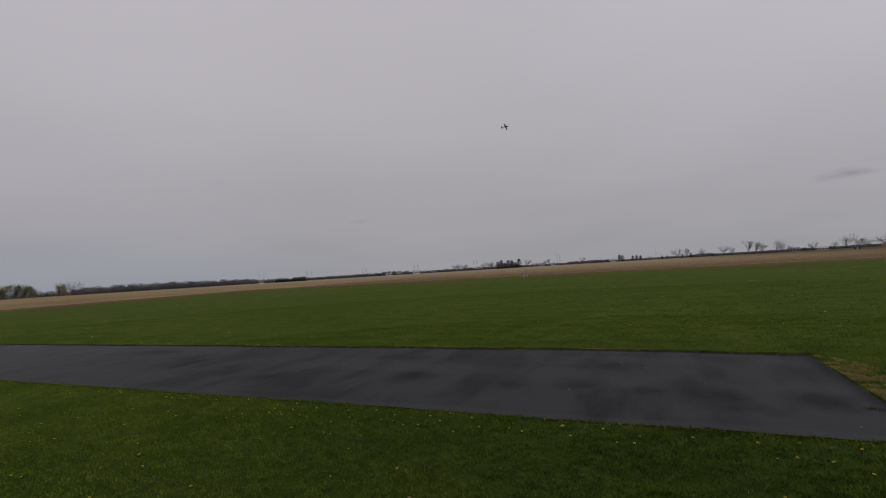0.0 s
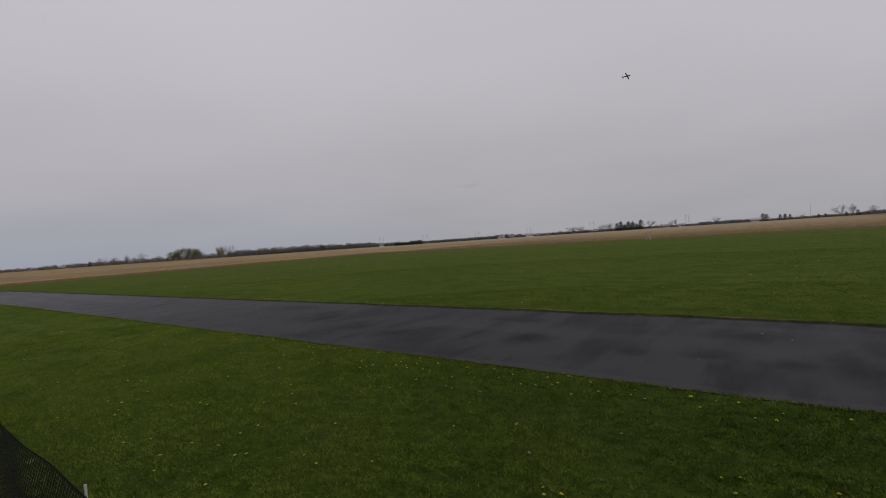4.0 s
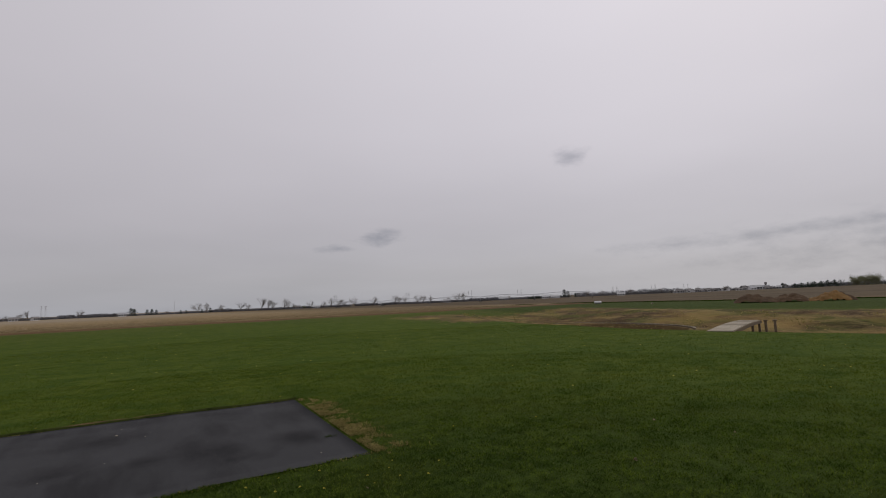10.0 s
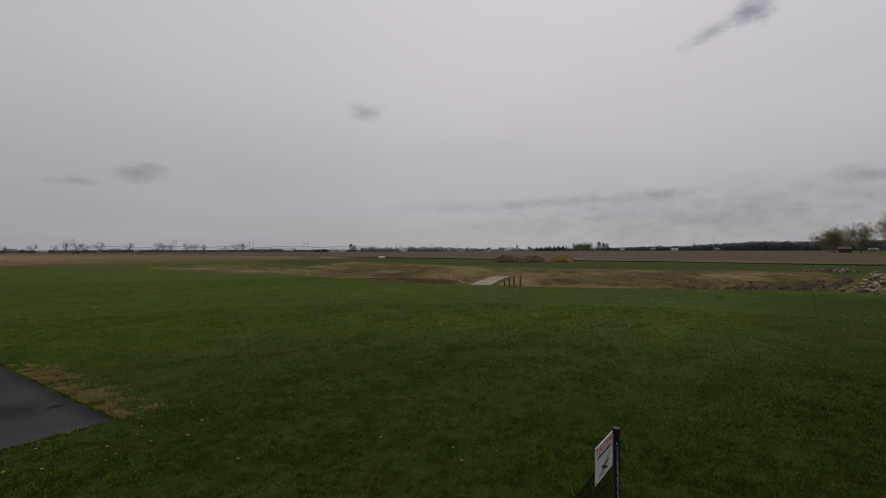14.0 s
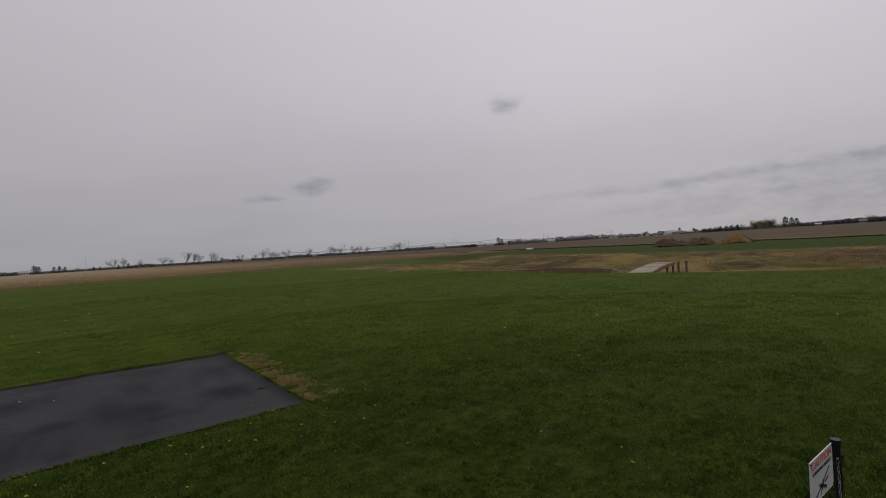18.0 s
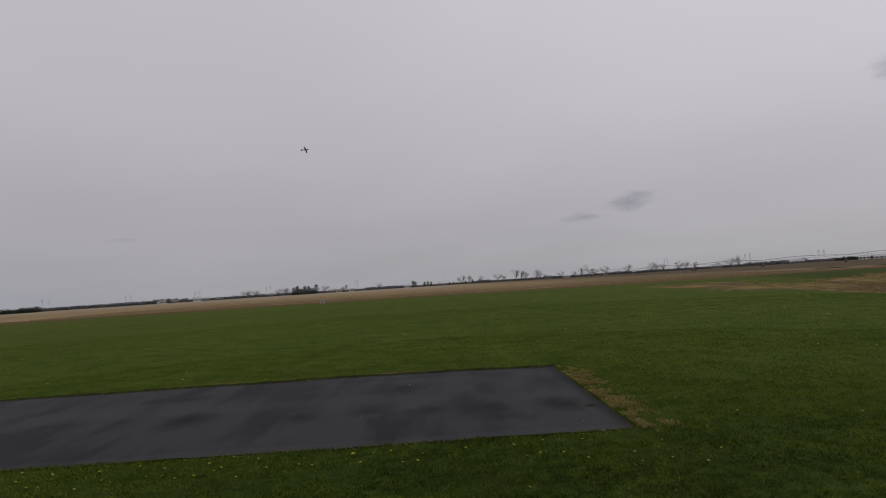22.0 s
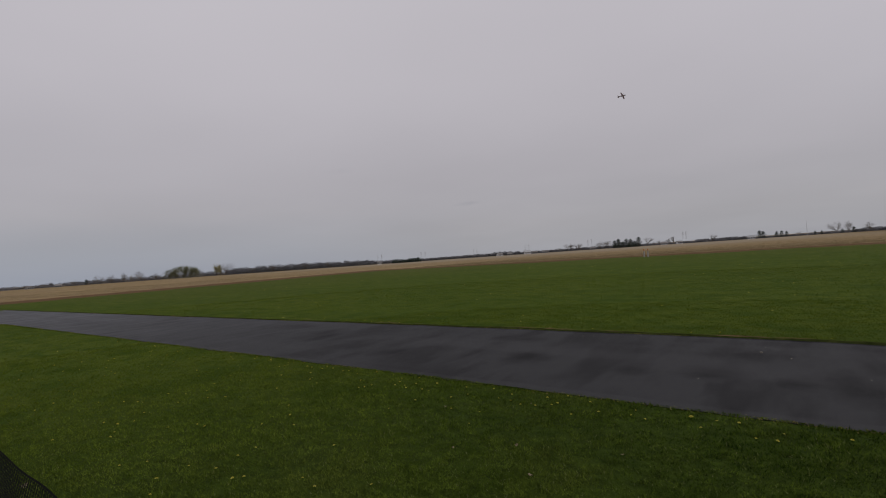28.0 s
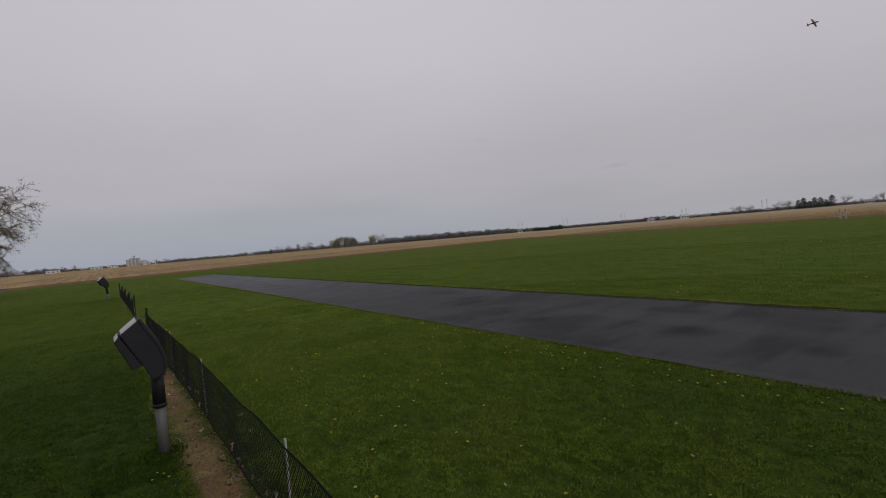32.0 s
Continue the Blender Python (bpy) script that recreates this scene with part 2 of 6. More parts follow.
def ground_material():
    s = Shade("ground", 1.0, spec=0.04)
    n1, n2, n3, n4 = s.noise(0.12, 3), s.noise(0.9, 4), s.noise(7.0, 4, 0.6), s.noise(45.0, 3, 0.7)
    patches = s.calc("ADD", s.calc("MULTIPLY", n1, 0.55), s.calc("MULTIPLY", n2, 0.45))
    g = s.mix(s.band(patches, 0.36, 0.62), (0.0465, 0.0744, 0.00837), (0.08184, 0.1042, 0.01302))
    g = s.mix(s.band(s.noise(1.5, 5, 0.68, (0.7, 1, 1)), 0.47, 0.60, 0, 0.75), g, (0.0279, 0.05394, 0.00372))
    mow = s.noise(0.55, 2, 0.5, (0.05, 1, 1))
    g = s.mix(s.band(mow, 0.42, 0.64, 0.0, 0.35), g, (0.0744, 0.09858, 0.01023))
    g = s.mix(s.band(n3, 0.38, 0.66, 0.0, 0.6), g, (0.02046, 0.04278, 0.00372))
    g = s.mix(s.band(n4, 0.5, 0.75, 0.0, 0.4), g, (0.0558, 0.07905, 0.01302))
    g = s.mix(s.calc("MULTIPLY", s.attr("worn"), s.band(s.noise(0.25, 4, 0.6, (0.6, 1, 1)), 0.35, 0.65, 0.45, 1.0)), g, s.mix(s.band(n2, 0.4, 0.65), (0.05766, 0.06324, 0.01488), (0.08928, 0.0837, 0.0279)))
    # shade between the near blades, painted into the ground as dark green
    g = s.mix(s.attr("gap_shade"), g, s.mix(s.band(n3, 0.35, 0.65), (0.014, 0.024, 0.004), (0.036, 0.056, 0.008)))
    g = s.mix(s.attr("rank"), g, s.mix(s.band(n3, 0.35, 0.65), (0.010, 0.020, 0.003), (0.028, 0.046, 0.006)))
    # bare earth and dead grass
    d = s.mix(s.band(n2, 0.35, 0.65), (0.066, 0.041, 0.019), (0.124, 0.084, 0.039))
    d = s.mix(s.band(s.noise(0.3, 4, 0.6), 0.45, 0.7, 0, 0.8), d, (0.034, 0.024, 0.017))
    d = s.mix(s.band(n3, 0.50, 0.74, 0, 0.7), d, (0.205, 0.155, 0.078))
    d = s.mix(s.band(s.noise(0.42, 4, 0.6, (1, 0.5, 1)), 0.48, 0.60, 0, 0.8), d, (0.066, 0.074, 0.017))
    d = s.mix(s.band(s.noise(0.9, 4, 0.6, (1.0, 0.13, 1)), 0.52, 0.66, 0, 0.6), d, (0.040, 0.026, 0.014))
    d = s.mix(s.band(s.noise(0.45, 5, 0.7, (1.0, 0.35, 1), 20), 0.51, 0.64, 0, 0.65), d, (0.260, 0.192, 0.082))
    d = s.mix(s.band(s.noise(1.7, 4, 0.7, (1.0, 0.5, 1)), 0.56, 0.66, 0, 0.7), d, (0.030, 0.020, 0.012))
    d = s.mix(s.band(s.noise(0.16, 4, 0.65, (1.0, 0.6, 1)), 0.50, 0.64, 0, 0.6), d, (0.250, 0.170, 0.062))
    soil = s.attr("soil")
    edge = s.calc("ADD", soil, s.calc("MULTIPLY", s.calc("SUBTRACT", s.noise(1.3, 5, 0.65), 0.5), 1.7))
    g = s.mix(s.band(edge, 0.42, 0.66), g, d)
    # maize stubble in rows, tan straw over brown earth
    rows_ = s.noise(1.0, 3, 0.6, (0.02, 1.1, 1), 0)
    straw = s.mix(s.band(rows_, 0.40, 0.60), (0.140, 0.097, 0.046), (0.272, 0.201, 0.104))
    straw = s.mix(s.band(s.noise(0.05, 4, 0.6, (0.35, 1.6, 1)), 0.42, 0.66, 0, 0.85), straw, (0.165, 0.118, 0.066))
    straw = s.mix(s.band(s.noise(3.0, 3, 0.7), 0.5, 0.7, 0, 0.7), straw, (0.42, 0.33, 0.195))
    till = s.mix(s.band(s.noise(0.06, 4, 0.6, (1.0, 0.4, 1)), 0.35, 0.68), (0.062, 0.047, 0.031), (0.096, 0.074, 0.047))
    till = s.mix(s.band(s.noise(1.0, 4), 0.5, 0.75, 0, 0.5), till, (0.118, 0.094, 0.062))
    straw = s.mix(s.calc("ADD", s.attr("tilled"), s.calc("MULTIPLY", s.calc("SUBTRACT", s.noise(0.04, 3), 0.5), 0.8), True), straw, till)
    strip = s.calc("ADD", s.attr("stubble"), s.calc("MULTIPLY", s.calc("SUBTRACT", s.noise(0.5, 3), 0.5), 0.16))
    g = s.mix(s.band(strip, 0.10, 0.17), g, s.mix(s.band(n2, 0.4, 0.6), (0.084, 0.048, 0.024), (0.122, 0.074, 0.037)))
    edge2 = s.calc("ADD", s.attr("stubble"), s.calc("MULTIPLY", s.calc("SUBTRACT", s.noise(0.8, 4, 0.6), 0.5), 0.45))
    # distance haze on the far stubble, painted in as paler tan
    straw = s.mix(s.attr("far"), straw, (0.245, 0.205, 0.150))
    g = s.mix(s.band(edge2, 0.56, 0.72), g, straw)
    s.color(g)
    h = s.calc("ADD", s.calc("MULTIPLY", n3, 0.6), s.calc("MULTIPLY", n4, 0.4))
    s.bump(h, 0.9, 0.05)
    return s.mat


def asphalt_material():
    s = Shade("asphalt", 0.8, spec=0.10)
    # rain dries off in streaks that lie across the runway
    streak = s.calc("ADD", s.calc("MULTIPLY", s.noise(0.55, 3, 0.5, (1.0, 0.55, 1), -6), 0.45), s.calc("MULTIPLY", s.noise(1.0, 4, 0.6, (1.9, 0.42, 1), -5), 0.55))
    spots = s.calc("ADD", s.attr("damp"), s.calc("MULTIPLY", s.calc("SUBTRACT", s.noise(1.4, 4, 0.6, (1.2, 0.8, 1)), 0.5), 1.7))
    damp = s.calc("MAXIMUM", s.band(streak, 0.475, 0.57, 0, 0.85), s.band(spots, 0.25, 1.0))
    c = s.mix(damp, (0.0310, 0.0315, 0.0335), (0.0090, 0.0090, 0.0100))
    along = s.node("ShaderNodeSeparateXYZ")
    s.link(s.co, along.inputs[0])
    paled = s.calc("MULTIPLY", s.band(along.outputs["X"], -7.0, -32.0, 0, 1.0), s.band(s.noise(1.2, 4, 0.65, (1.6, 0.5, 1), -5), 0.38, 0.62, 0.35, 1.0))
    c = s.mix(s.calc("MULTIPLY", paled, 0.9), c, (0.110, 0.112, 0.122))  # grazing sky sheen at the far end, painted in as paler asphalt
    c = s.mix(s.band(s.noise(0.35, 2, 0.5, (0.35, 2.6, 1)), 0.5, 0.66, 0, 0.3), c, (0.047, 0.047, 0.050))  # faint paving lanes
    c = s.mix(s.band(s.noise(120, 2, 0.8), 0.56, 0.8, 0, 0.45), c, (0.12, 0.117, 0.115))
    c = s.mix(s.band(s.noise(0.8, 5, 0.75), 0.64, 0.74, 0, 0.35), c, (0.090, 0.088, 0.090))
    s.color(c)
    s.rough(s.band(streak, 0.42, 0.62, 0.85, 0.72))
    s.bump(s.calc("ADD", s.noise(150, 2, 0.8), s.calc("MULTIPLY", s.noise(1.2, 3), 3.0)), 0.35, 0.006)
    return s.mat


def blade_material(name, tones, dead, lush, worn=(0.075, 0.088, 0.014), tuft=(0.009, 0.020, 0.002), mixed=0.9, through_it=0.2):
    s = Shade(name, 0.9, spec=0.0)
    r = s.random_island()
    c = s.mix(s.band(r, 0, 0.9, 0.9 - mixed, 1.0), *tones)
    patches = s.calc("ADD", s.calc("MULTIPLY", s.noise(0.12, 3), 0.55), s.calc("MULTIPLY", s.noise(0.9, 4), 0.45))
    c = s.mix(s.band(patches, 0.42, 0.58, 0, 0.85), c, lush)
    c = s.mix(s.band(s.noise(0.55, 2, 0.5, (0.05, 1, 1)), 0.42, 0.64, 0, 0.4), c, lush)
    c = s.mix(s.band(s.noise(1.5, 5, 0.68, (0.7, 1, 1)), 0.47, 0.60, 0, 0.9), c, tones[0])
    c = s.mix(s.band(s.noise(6.5, 3, 0.65, (0.7, 1, 1)), 0.46, 0.58, 0, 0.85), c, tones[0])
    c = s.mix(s.band(s.noise(22.0, 2, 0.6), 0.53, 0.60, 0, 0.85), c, tuft)
    c = s.mix(s.band(s.noise(0.7, 4, 0.6), 0.5, 0.72, 0, 0.55), c, worn)
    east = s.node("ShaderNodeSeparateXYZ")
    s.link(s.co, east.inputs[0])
    c = s.mix(s.band(east.outputs["X"], 2.0, -8.0, 0, 0.4), c, lush)  # blends to the yellower lush tone from x = 2 to -8
    c = s.mix(s.band(r, 0.95, 0.985), c, dead)
    s.color(c)
    # blade normals are bent upward so every lean catches light like level ground
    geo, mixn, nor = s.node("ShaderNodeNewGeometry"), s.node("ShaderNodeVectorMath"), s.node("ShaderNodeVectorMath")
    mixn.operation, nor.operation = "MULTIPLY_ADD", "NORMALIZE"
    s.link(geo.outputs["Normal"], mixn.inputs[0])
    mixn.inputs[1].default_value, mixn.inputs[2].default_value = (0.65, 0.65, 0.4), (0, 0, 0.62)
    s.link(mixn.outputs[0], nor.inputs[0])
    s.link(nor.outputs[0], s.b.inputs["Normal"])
    s.thin(through_it, c)
    return s.mat


def leafy(name, a, b, rough=0.7, leaf=True):
    s = Shade(name, rough, spec=0.2)
    c = s.mix(s.random_island(), a, b)
    s.color(c)
    if leaf:
        s.thin(0.4, c)
    return s.mat


def board_material():
    s = Shade("weathered_boards", 0.85, spec=0.25)
    g = s.noise(14, 4, 0.6, (1, 0.06, 1))
    c = s.mix(s.band(g, 0.3, 0.7), (0.26, 0.225, 0.17), (0.50, 0.45, 0.35))
    c = s.mix(s.band(s.random_object(), 0, 1, 0, 0.85), c, (0.20, 0.165, 0.115))
    s.color(c)
    s.bump(g, 0.5, 0.004)
    return s.mat


def rock_material(name="limestone", low=(0.085, 0.068, 0.045), high=(0.50, 0.43, 0.30), stain=(0.15, 0.12, 0.085)):
    s = Shade(name, 0.9, spec=0.2)
    c = s.mix(s.band(s.noise(2.2, 5, 0.65), 0.40, 0.62), low, high)
    c = s.mix(s.band(s.random_object(), 0, 1, 0, 0.6), c, stain)
    s.color(c)
    s.bump(s.noise(9, 5, 0.65), 0.7, 0.03)
    return s.mat


M_GROUND, M_ASPHALT, M_BOARD, M_ROCK = ground_material(), asphalt_material(), board_material(), rock_material()
M_CLOD = rock_material("muddy_stone", (0.045, 0.032, 0.024), (0.115, 0.085, 0.062), (0.06, 0.042, 0.03))
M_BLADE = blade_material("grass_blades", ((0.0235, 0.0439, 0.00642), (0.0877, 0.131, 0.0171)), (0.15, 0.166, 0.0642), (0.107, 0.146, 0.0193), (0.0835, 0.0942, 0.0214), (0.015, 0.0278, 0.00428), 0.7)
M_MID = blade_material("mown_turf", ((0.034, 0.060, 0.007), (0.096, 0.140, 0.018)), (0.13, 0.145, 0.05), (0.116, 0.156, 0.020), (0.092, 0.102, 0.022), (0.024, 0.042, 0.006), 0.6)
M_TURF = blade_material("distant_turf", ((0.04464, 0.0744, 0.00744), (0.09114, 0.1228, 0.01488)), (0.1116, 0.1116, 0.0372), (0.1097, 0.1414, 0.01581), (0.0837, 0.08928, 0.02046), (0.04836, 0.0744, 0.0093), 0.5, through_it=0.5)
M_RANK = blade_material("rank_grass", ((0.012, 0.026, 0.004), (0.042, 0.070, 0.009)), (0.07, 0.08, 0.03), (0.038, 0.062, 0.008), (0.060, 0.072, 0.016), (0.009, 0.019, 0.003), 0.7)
# darkened copy of the distant turf, for the lawn toward +x
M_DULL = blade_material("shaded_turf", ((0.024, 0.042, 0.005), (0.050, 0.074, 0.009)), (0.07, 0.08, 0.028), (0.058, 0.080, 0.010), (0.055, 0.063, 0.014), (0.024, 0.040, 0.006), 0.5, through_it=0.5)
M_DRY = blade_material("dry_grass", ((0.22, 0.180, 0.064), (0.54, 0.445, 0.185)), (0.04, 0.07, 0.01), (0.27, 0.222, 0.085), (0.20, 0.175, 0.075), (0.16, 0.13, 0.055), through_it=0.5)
M_STRAW = leafy("maize_straw", (0.15, 0.112, 0.055), (0.32, 0.255, 0.145))
M_PETAL = leafy("dandelion_yellow", (0.50, 0.42, 0.05), (0.60, 0.54, 0.12))
M_STEM = simple("stem_green", (0.020, 0.050, 0.006), (0.040, 0.080, 0.010), 30, 0.9, spec=0.0, bump=0)
M_BARK = simple("bark", (0.085, 0.070, 0.058), (0.16, 0.135, 0.115), 3.0, 0.95, bump=0.5, dist=0.03, spec=0.1)
M_TWIG = leafy("bare_twigs", (0.125, 0.108, 0.088), (0.215, 0.190, 0.155), 0.95)
M_BUD = leafy("opening_buds", (0.19, 0.178, 0.080), (0.33, 0.305, 0.150))
M_BLOSSOM = leafy("pale_blossom", (0.34, 0.30, 0.20), (0.52, 0.46, 0.38))
M_SPRING = leafy("spring_leaves", (0.10, 0.108, 0.055), (0.18, 0.182, 0.095))
# some distance haze is mixed into the needle and far-twig colours
M_NEEDLE = leafy("hazed_conifer_needles", (0.026, 0.036, 0.030), (0.056, 0.070, 0.054), 0.9)
M_WOODS = leafy("hazed_far_twigs", (0.130, 0.132, 0.142), (0.228, 0.228, 0.240), 0.95)
M_NET = simple("black_plastic_net", (0.004, 0.004, 0.004), (0.009, 0.009, 0.010), 20, 0.8, bump=0, spec=0.1)
M_BLACK = simple("black_plastic", (0.006, 0.006, 0.007), (0.012, 0.012, 0.013), 12, 0.6, spec=0.18)
M_BOX = simple("grey_moulded_plastic", (0.012, 0.0115, 0.0145), (0.018, 0.0175, 0.021), 9, 0.65, dist=0.001, spec=0.18)
M_BOXTOP = simple("pale_top_plastic", (0.28, 0.28, 0.29), (0.40, 0.40, 0.41), 14, 0.6, dist=0.001)
M_PIPE = simple("grey_pipe", (0.045, 0.047, 0.044), (0.078, 0.078, 0.074), 10, 0.6, dist=0.001)
M_STAKE = simple("pale_fibreglass", (0.22, 0.22, 0.22), (0.38, 0.375, 0.37), 25, 0.5, dist=0.001)
M_SIGN = simple("white_sign_sheet", (0.46, 0.48, 0.46), (0.58, 0.59, 0.57), 8, 0.45, bump=0)
M_RED = simple("red_print", (0.42, 0.05, 0.04), (0.52, 0.09, 0.07), 40, 0.5, bump=0)
M_INK = simple("dark_print", (0.02, 0.02, 0.025), (0.05, 0.05, 0.055), 40, 0.5, bump=0)
M_LEAF = simple("dead_leaf", (0.16, 0.115, 0.065), (0.30, 0.235, 0.15), 30, 0.8, vary=0.3)
M_PEBBLE = simple("pale_pebble", (0.18, 0.15, 0.11), (0.36, 0.32, 0.27), 40, 0.8, vary=0.4)
M_POSTWOOD = simple("dark_timber", (0.085, 0.065, 0.050), (0.15, 0.115, 0.085), 8, 0.9, bump=0.5, dist=0.006)
M_CRUMB = leafy("soil_crumb", (0.050, 0.033, 0.021), (0.125, 0.086, 0.052), 0.95, False)
M_SPOIL = leafy("muddy_spoil", (0.010, 0.007, 0.004), (0.090, 0.060, 0.034), 0.95, False)
M_BEAM = simple("weathered_beam", (0.11, 0.085, 0.055), (0.22, 0.175, 0.12), 8, 0.9, bump=0.4, dist=0.005, spec=0.1)
M_MUD = simple("wet_mud", (0.030, 0.020, 0.010), (0.088, 0.062, 0.032), 1.6, 1.0, bump=0.6, dist=0.03, spec=0.0)
M_LIP = simple("turf_edge_shade", (0.014, 0.020, 0.005), (0.052, 0.060, 0.018), 9.0, 0.95, bump=0.8, dist=0.02, spec=0.0)
M_EARTH = simple("dark_earth_heap", (0.034, 0.020, 0.010), (0.088, 0.054, 0.028), 1.1, 0.95, bump=0.8, dist=0.08, spec=0.1)
M_CLAY = simple("ochre_earth_heap", (0.095, 0.050, 0.016), (0.20, 0.118, 0.040), 1.1, 0.95, bump=0.8, dist=0.08, spec=0.1)
M_WHITE = simple("white_siding", (0.58, 0.58, 0.58), (0.74, 0.74, 0.74), 0.6, 0.7, bump=0, vary=0.12)
M_GREYWALL = simple("grey_siding", (0.20, 0.20, 0.20), (0.30, 0.295, 0.29), 0.6, 0.7, bump=0, vary=0.25)
M_ROOF = simple("shingle_roof", (0.10, 0.095, 0.092), (0.17, 0.16, 0.155), 1.0, 0.9, vary=0.3)
M_TIN = simple("metal_roof", (0.22, 0.225, 0.23), (0.36, 0.365, 0.37), 0.7, 0.6, 0.1, bump=0, vary=0.15)
M_GLASS = simple("dark_window", (0.03, 0.035, 0.04), (0.06, 0.065, 0.07), 2, 0.15, bump=0)
M_STEEL = simple("galvanised_steel", (0.36, 0.37, 0.38), (0.50, 0.51, 0.52), 1.5, 0.5, 0.6, bump=0)
M_BIN = simple("grain_bin_concrete", (0.27, 0.265, 0.265), (0.38, 0.375, 0.37), 0.4, 0.85, bump=0)
M_BARNRED = simple("red_barn_boards", (0.050, 0.014, 0.012), (0.085, 0.022, 0.018), 0.9, 0.85)
M_PLANE = simple("model_dark_film", (0.035, 0.012, 0.012), (0.07, 0.02, 0.02), 6, 0.35, bump=0)
M_ORANGE = simple("orange_band", (0.45, 0.16, 0.05), (0.55, 0.22, 0.08), 10, 0.6, bump=0)

# ---- helpers for meshes ----
def thing(name, m, label, category, group="", kind=""):
    ob = new(name)
    ob.empty_display_size = 0.1
    ob.matrix_world = m
    return tagged(ob, label, category, group, kind)


def part(name, bm, material, parent, label="", smooth=False, kind=""):
    me = bpy.data.meshes.new(name)
    if isinstance(bm, bmesh.types.BMesh):
        bm.normal_update()
        bm.to_mesh(me)
        bm.free()
    else:
        me.from_pydata(*bm)
    me.materials.append(material)
    if smooth:
        me.polygons.foreach_set("use_smooth", [True] * len(me.polygons))
    ob = new(name, me)
    ob.parent = parent
    return tagged(ob, label, kind=kind)


def fast_mesh(name, verts, faces, material):
    """verts (n, 3), faces (m, k): a mesh straight from arrays."""
    me = bpy.data.meshes.new(name)
    k = faces.shape[1]
    me.vertices.add(len(verts))
    me.vertices.foreach_set("co", np.ascontiguousarray(verts, dtype=np.float32).ravel())
    me.loops.add(faces.size)
    me.loops.foreach_set("vertex_index", np.ascontiguousarray(faces, dtype=np.int32).ravel())
    me.polygons.add(len(faces))
    me.polygons.foreach_set("loop_start", np.arange(0, faces.size, k, dtype=np.int32))
    me.update(calc_edges=True)
    me.materials.append(material)
    return me


def box(bm, x0, x1, y0, y1, z0, z1, m=None):
    vs = [bm.verts.new(Vector(c) if m is None else m @ Vector(c)) for c in
          ((x0, y0, z0), (x1, y0, z0), (x1, y1, z0), (x0, y1, z0), (x0, y0, z1), (x1, y0, z1), (x1, y1, z1), (x0, y1, z1))]
    for f in ((3, 2, 1, 0), (4, 5, 6, 7), (0, 1, 5, 4), (1, 2, 6, 5), (2, 3, 7, 6), (3, 0, 4, 7)):
        bm.faces.new([vs[i] for i in f])
    return vs


def rod(bm, a, b, r0, r1=None, sides=8):
    """A tapered rod from a to b."""
    a, b = Vector(a), Vector(b)
    r1 = r0 if r1 is None else r1
    q = (b - a).to_track_quat("Z", "Y")
    rings = []
    for c, r in ((a, r0), (b, r1)):
        rings.append([bm.verts.new(c + q @ Vector((r * math.cos(2 * math.pi * i / sides), r * math.sin(2 * math.pi * i / sides), 0))) for i in range(sides)])
    for i in range(sides):
        j = (i + 1) % sides
        bm.faces.new((rings[0][i], rings[0][j], rings[1][j], rings[1][i]))
    bm.faces.new(rings[0][::-1])
    bm.faces.new(rings[1])


def bm_new():
    return bmesh.new()


def bevelled(bm, w, seg=2):
    bmesh.ops.bevel(bm, geom=list(bm.edges), offset=w, segments=seg, affect="EDGES", profile=0.6)
    return bm


def smooth01(v):
    v = np.clip(v, 0, 1)
    return v * v * (3 - 2 * v)


def lumps(x, y, s, seed=0.0):
    """Cheap smooth unevenness between about -1 and 1, for arrays."""
    a = np.sin(x * 1.3 * s + seed) * np.cos(y * 1.1 * s - seed * 1.7) + 0.6 * np.sin(x * 2.9 * s - y * 2.3 * s + seed * 3.1)
    return (a + 0.35 * np.cos(x * 5.7 * s + y * 6.3 * s + seed * 0.7)) / 1.95


def patchy(x, y, size, seed=0):
    """Smooth random unevenness between 0 and 1 with patches of about the given size, for arrays."""
    def at_grid(i, j):
        h = np.sin(i * 127.1 + j * 311.7 + seed * 74.7) * 43758.5453
        return h - np.floor(h)
    total, k = 0.0, 1.0
    for w in (0.62, 0.38):
        u, v = np.asarray(x) / size * k + 17.3 * seed, np.asarray(y) / size * k
        i, j = np.floor(u), np.floor(v)
        f, g = smooth01(u - i), smooth01(v - j)
        a = at_grid(i, j) * (1 - f) + at_grid(i + 1, j) * f
        b = at_grid(i, j + 1) * (1 - f) + at_grid(i + 1, j + 1) * f
        total = total + w * (a * (1 - g) + b * g)
        k *= 2.3
    return total


# ---- the plan ----
RUN_X0, RUN_X1 = -48.3, 2.06       # runway, along x


def run_near(x):
    return 5.27 + 0.006 * np.minimum(0, np.asarray(x) + 6)


def run_far(x):
    x = np.asarray(x)
    return 9.35 + 0.022 * np.minimum(0, x + 6) - 0.16 * smooth01((x + 1.2) / 3.0)


FIELD_LEFT, FIELD_FAR = -73.0, 72.0  # where the lawn ends and the stubble begins
FENCE_Y = 0.74
POOL = (26.3, 23.5)  # middle of the muddy pool at the head of the cut


def crest_x(y):
    """The lip of the lawn above the ditch."""
    low = np.logaddexp(0, (11.0 - y) / 2.2) * 2.2 * 0.43
    high = 0.0085 * np.maximum(0, y - 12.0) ** 2
    return 19.0 + low + high + 0.25 * np.sin(y * 0.7) * np.exp(-((y - 8) / 20) ** 2)


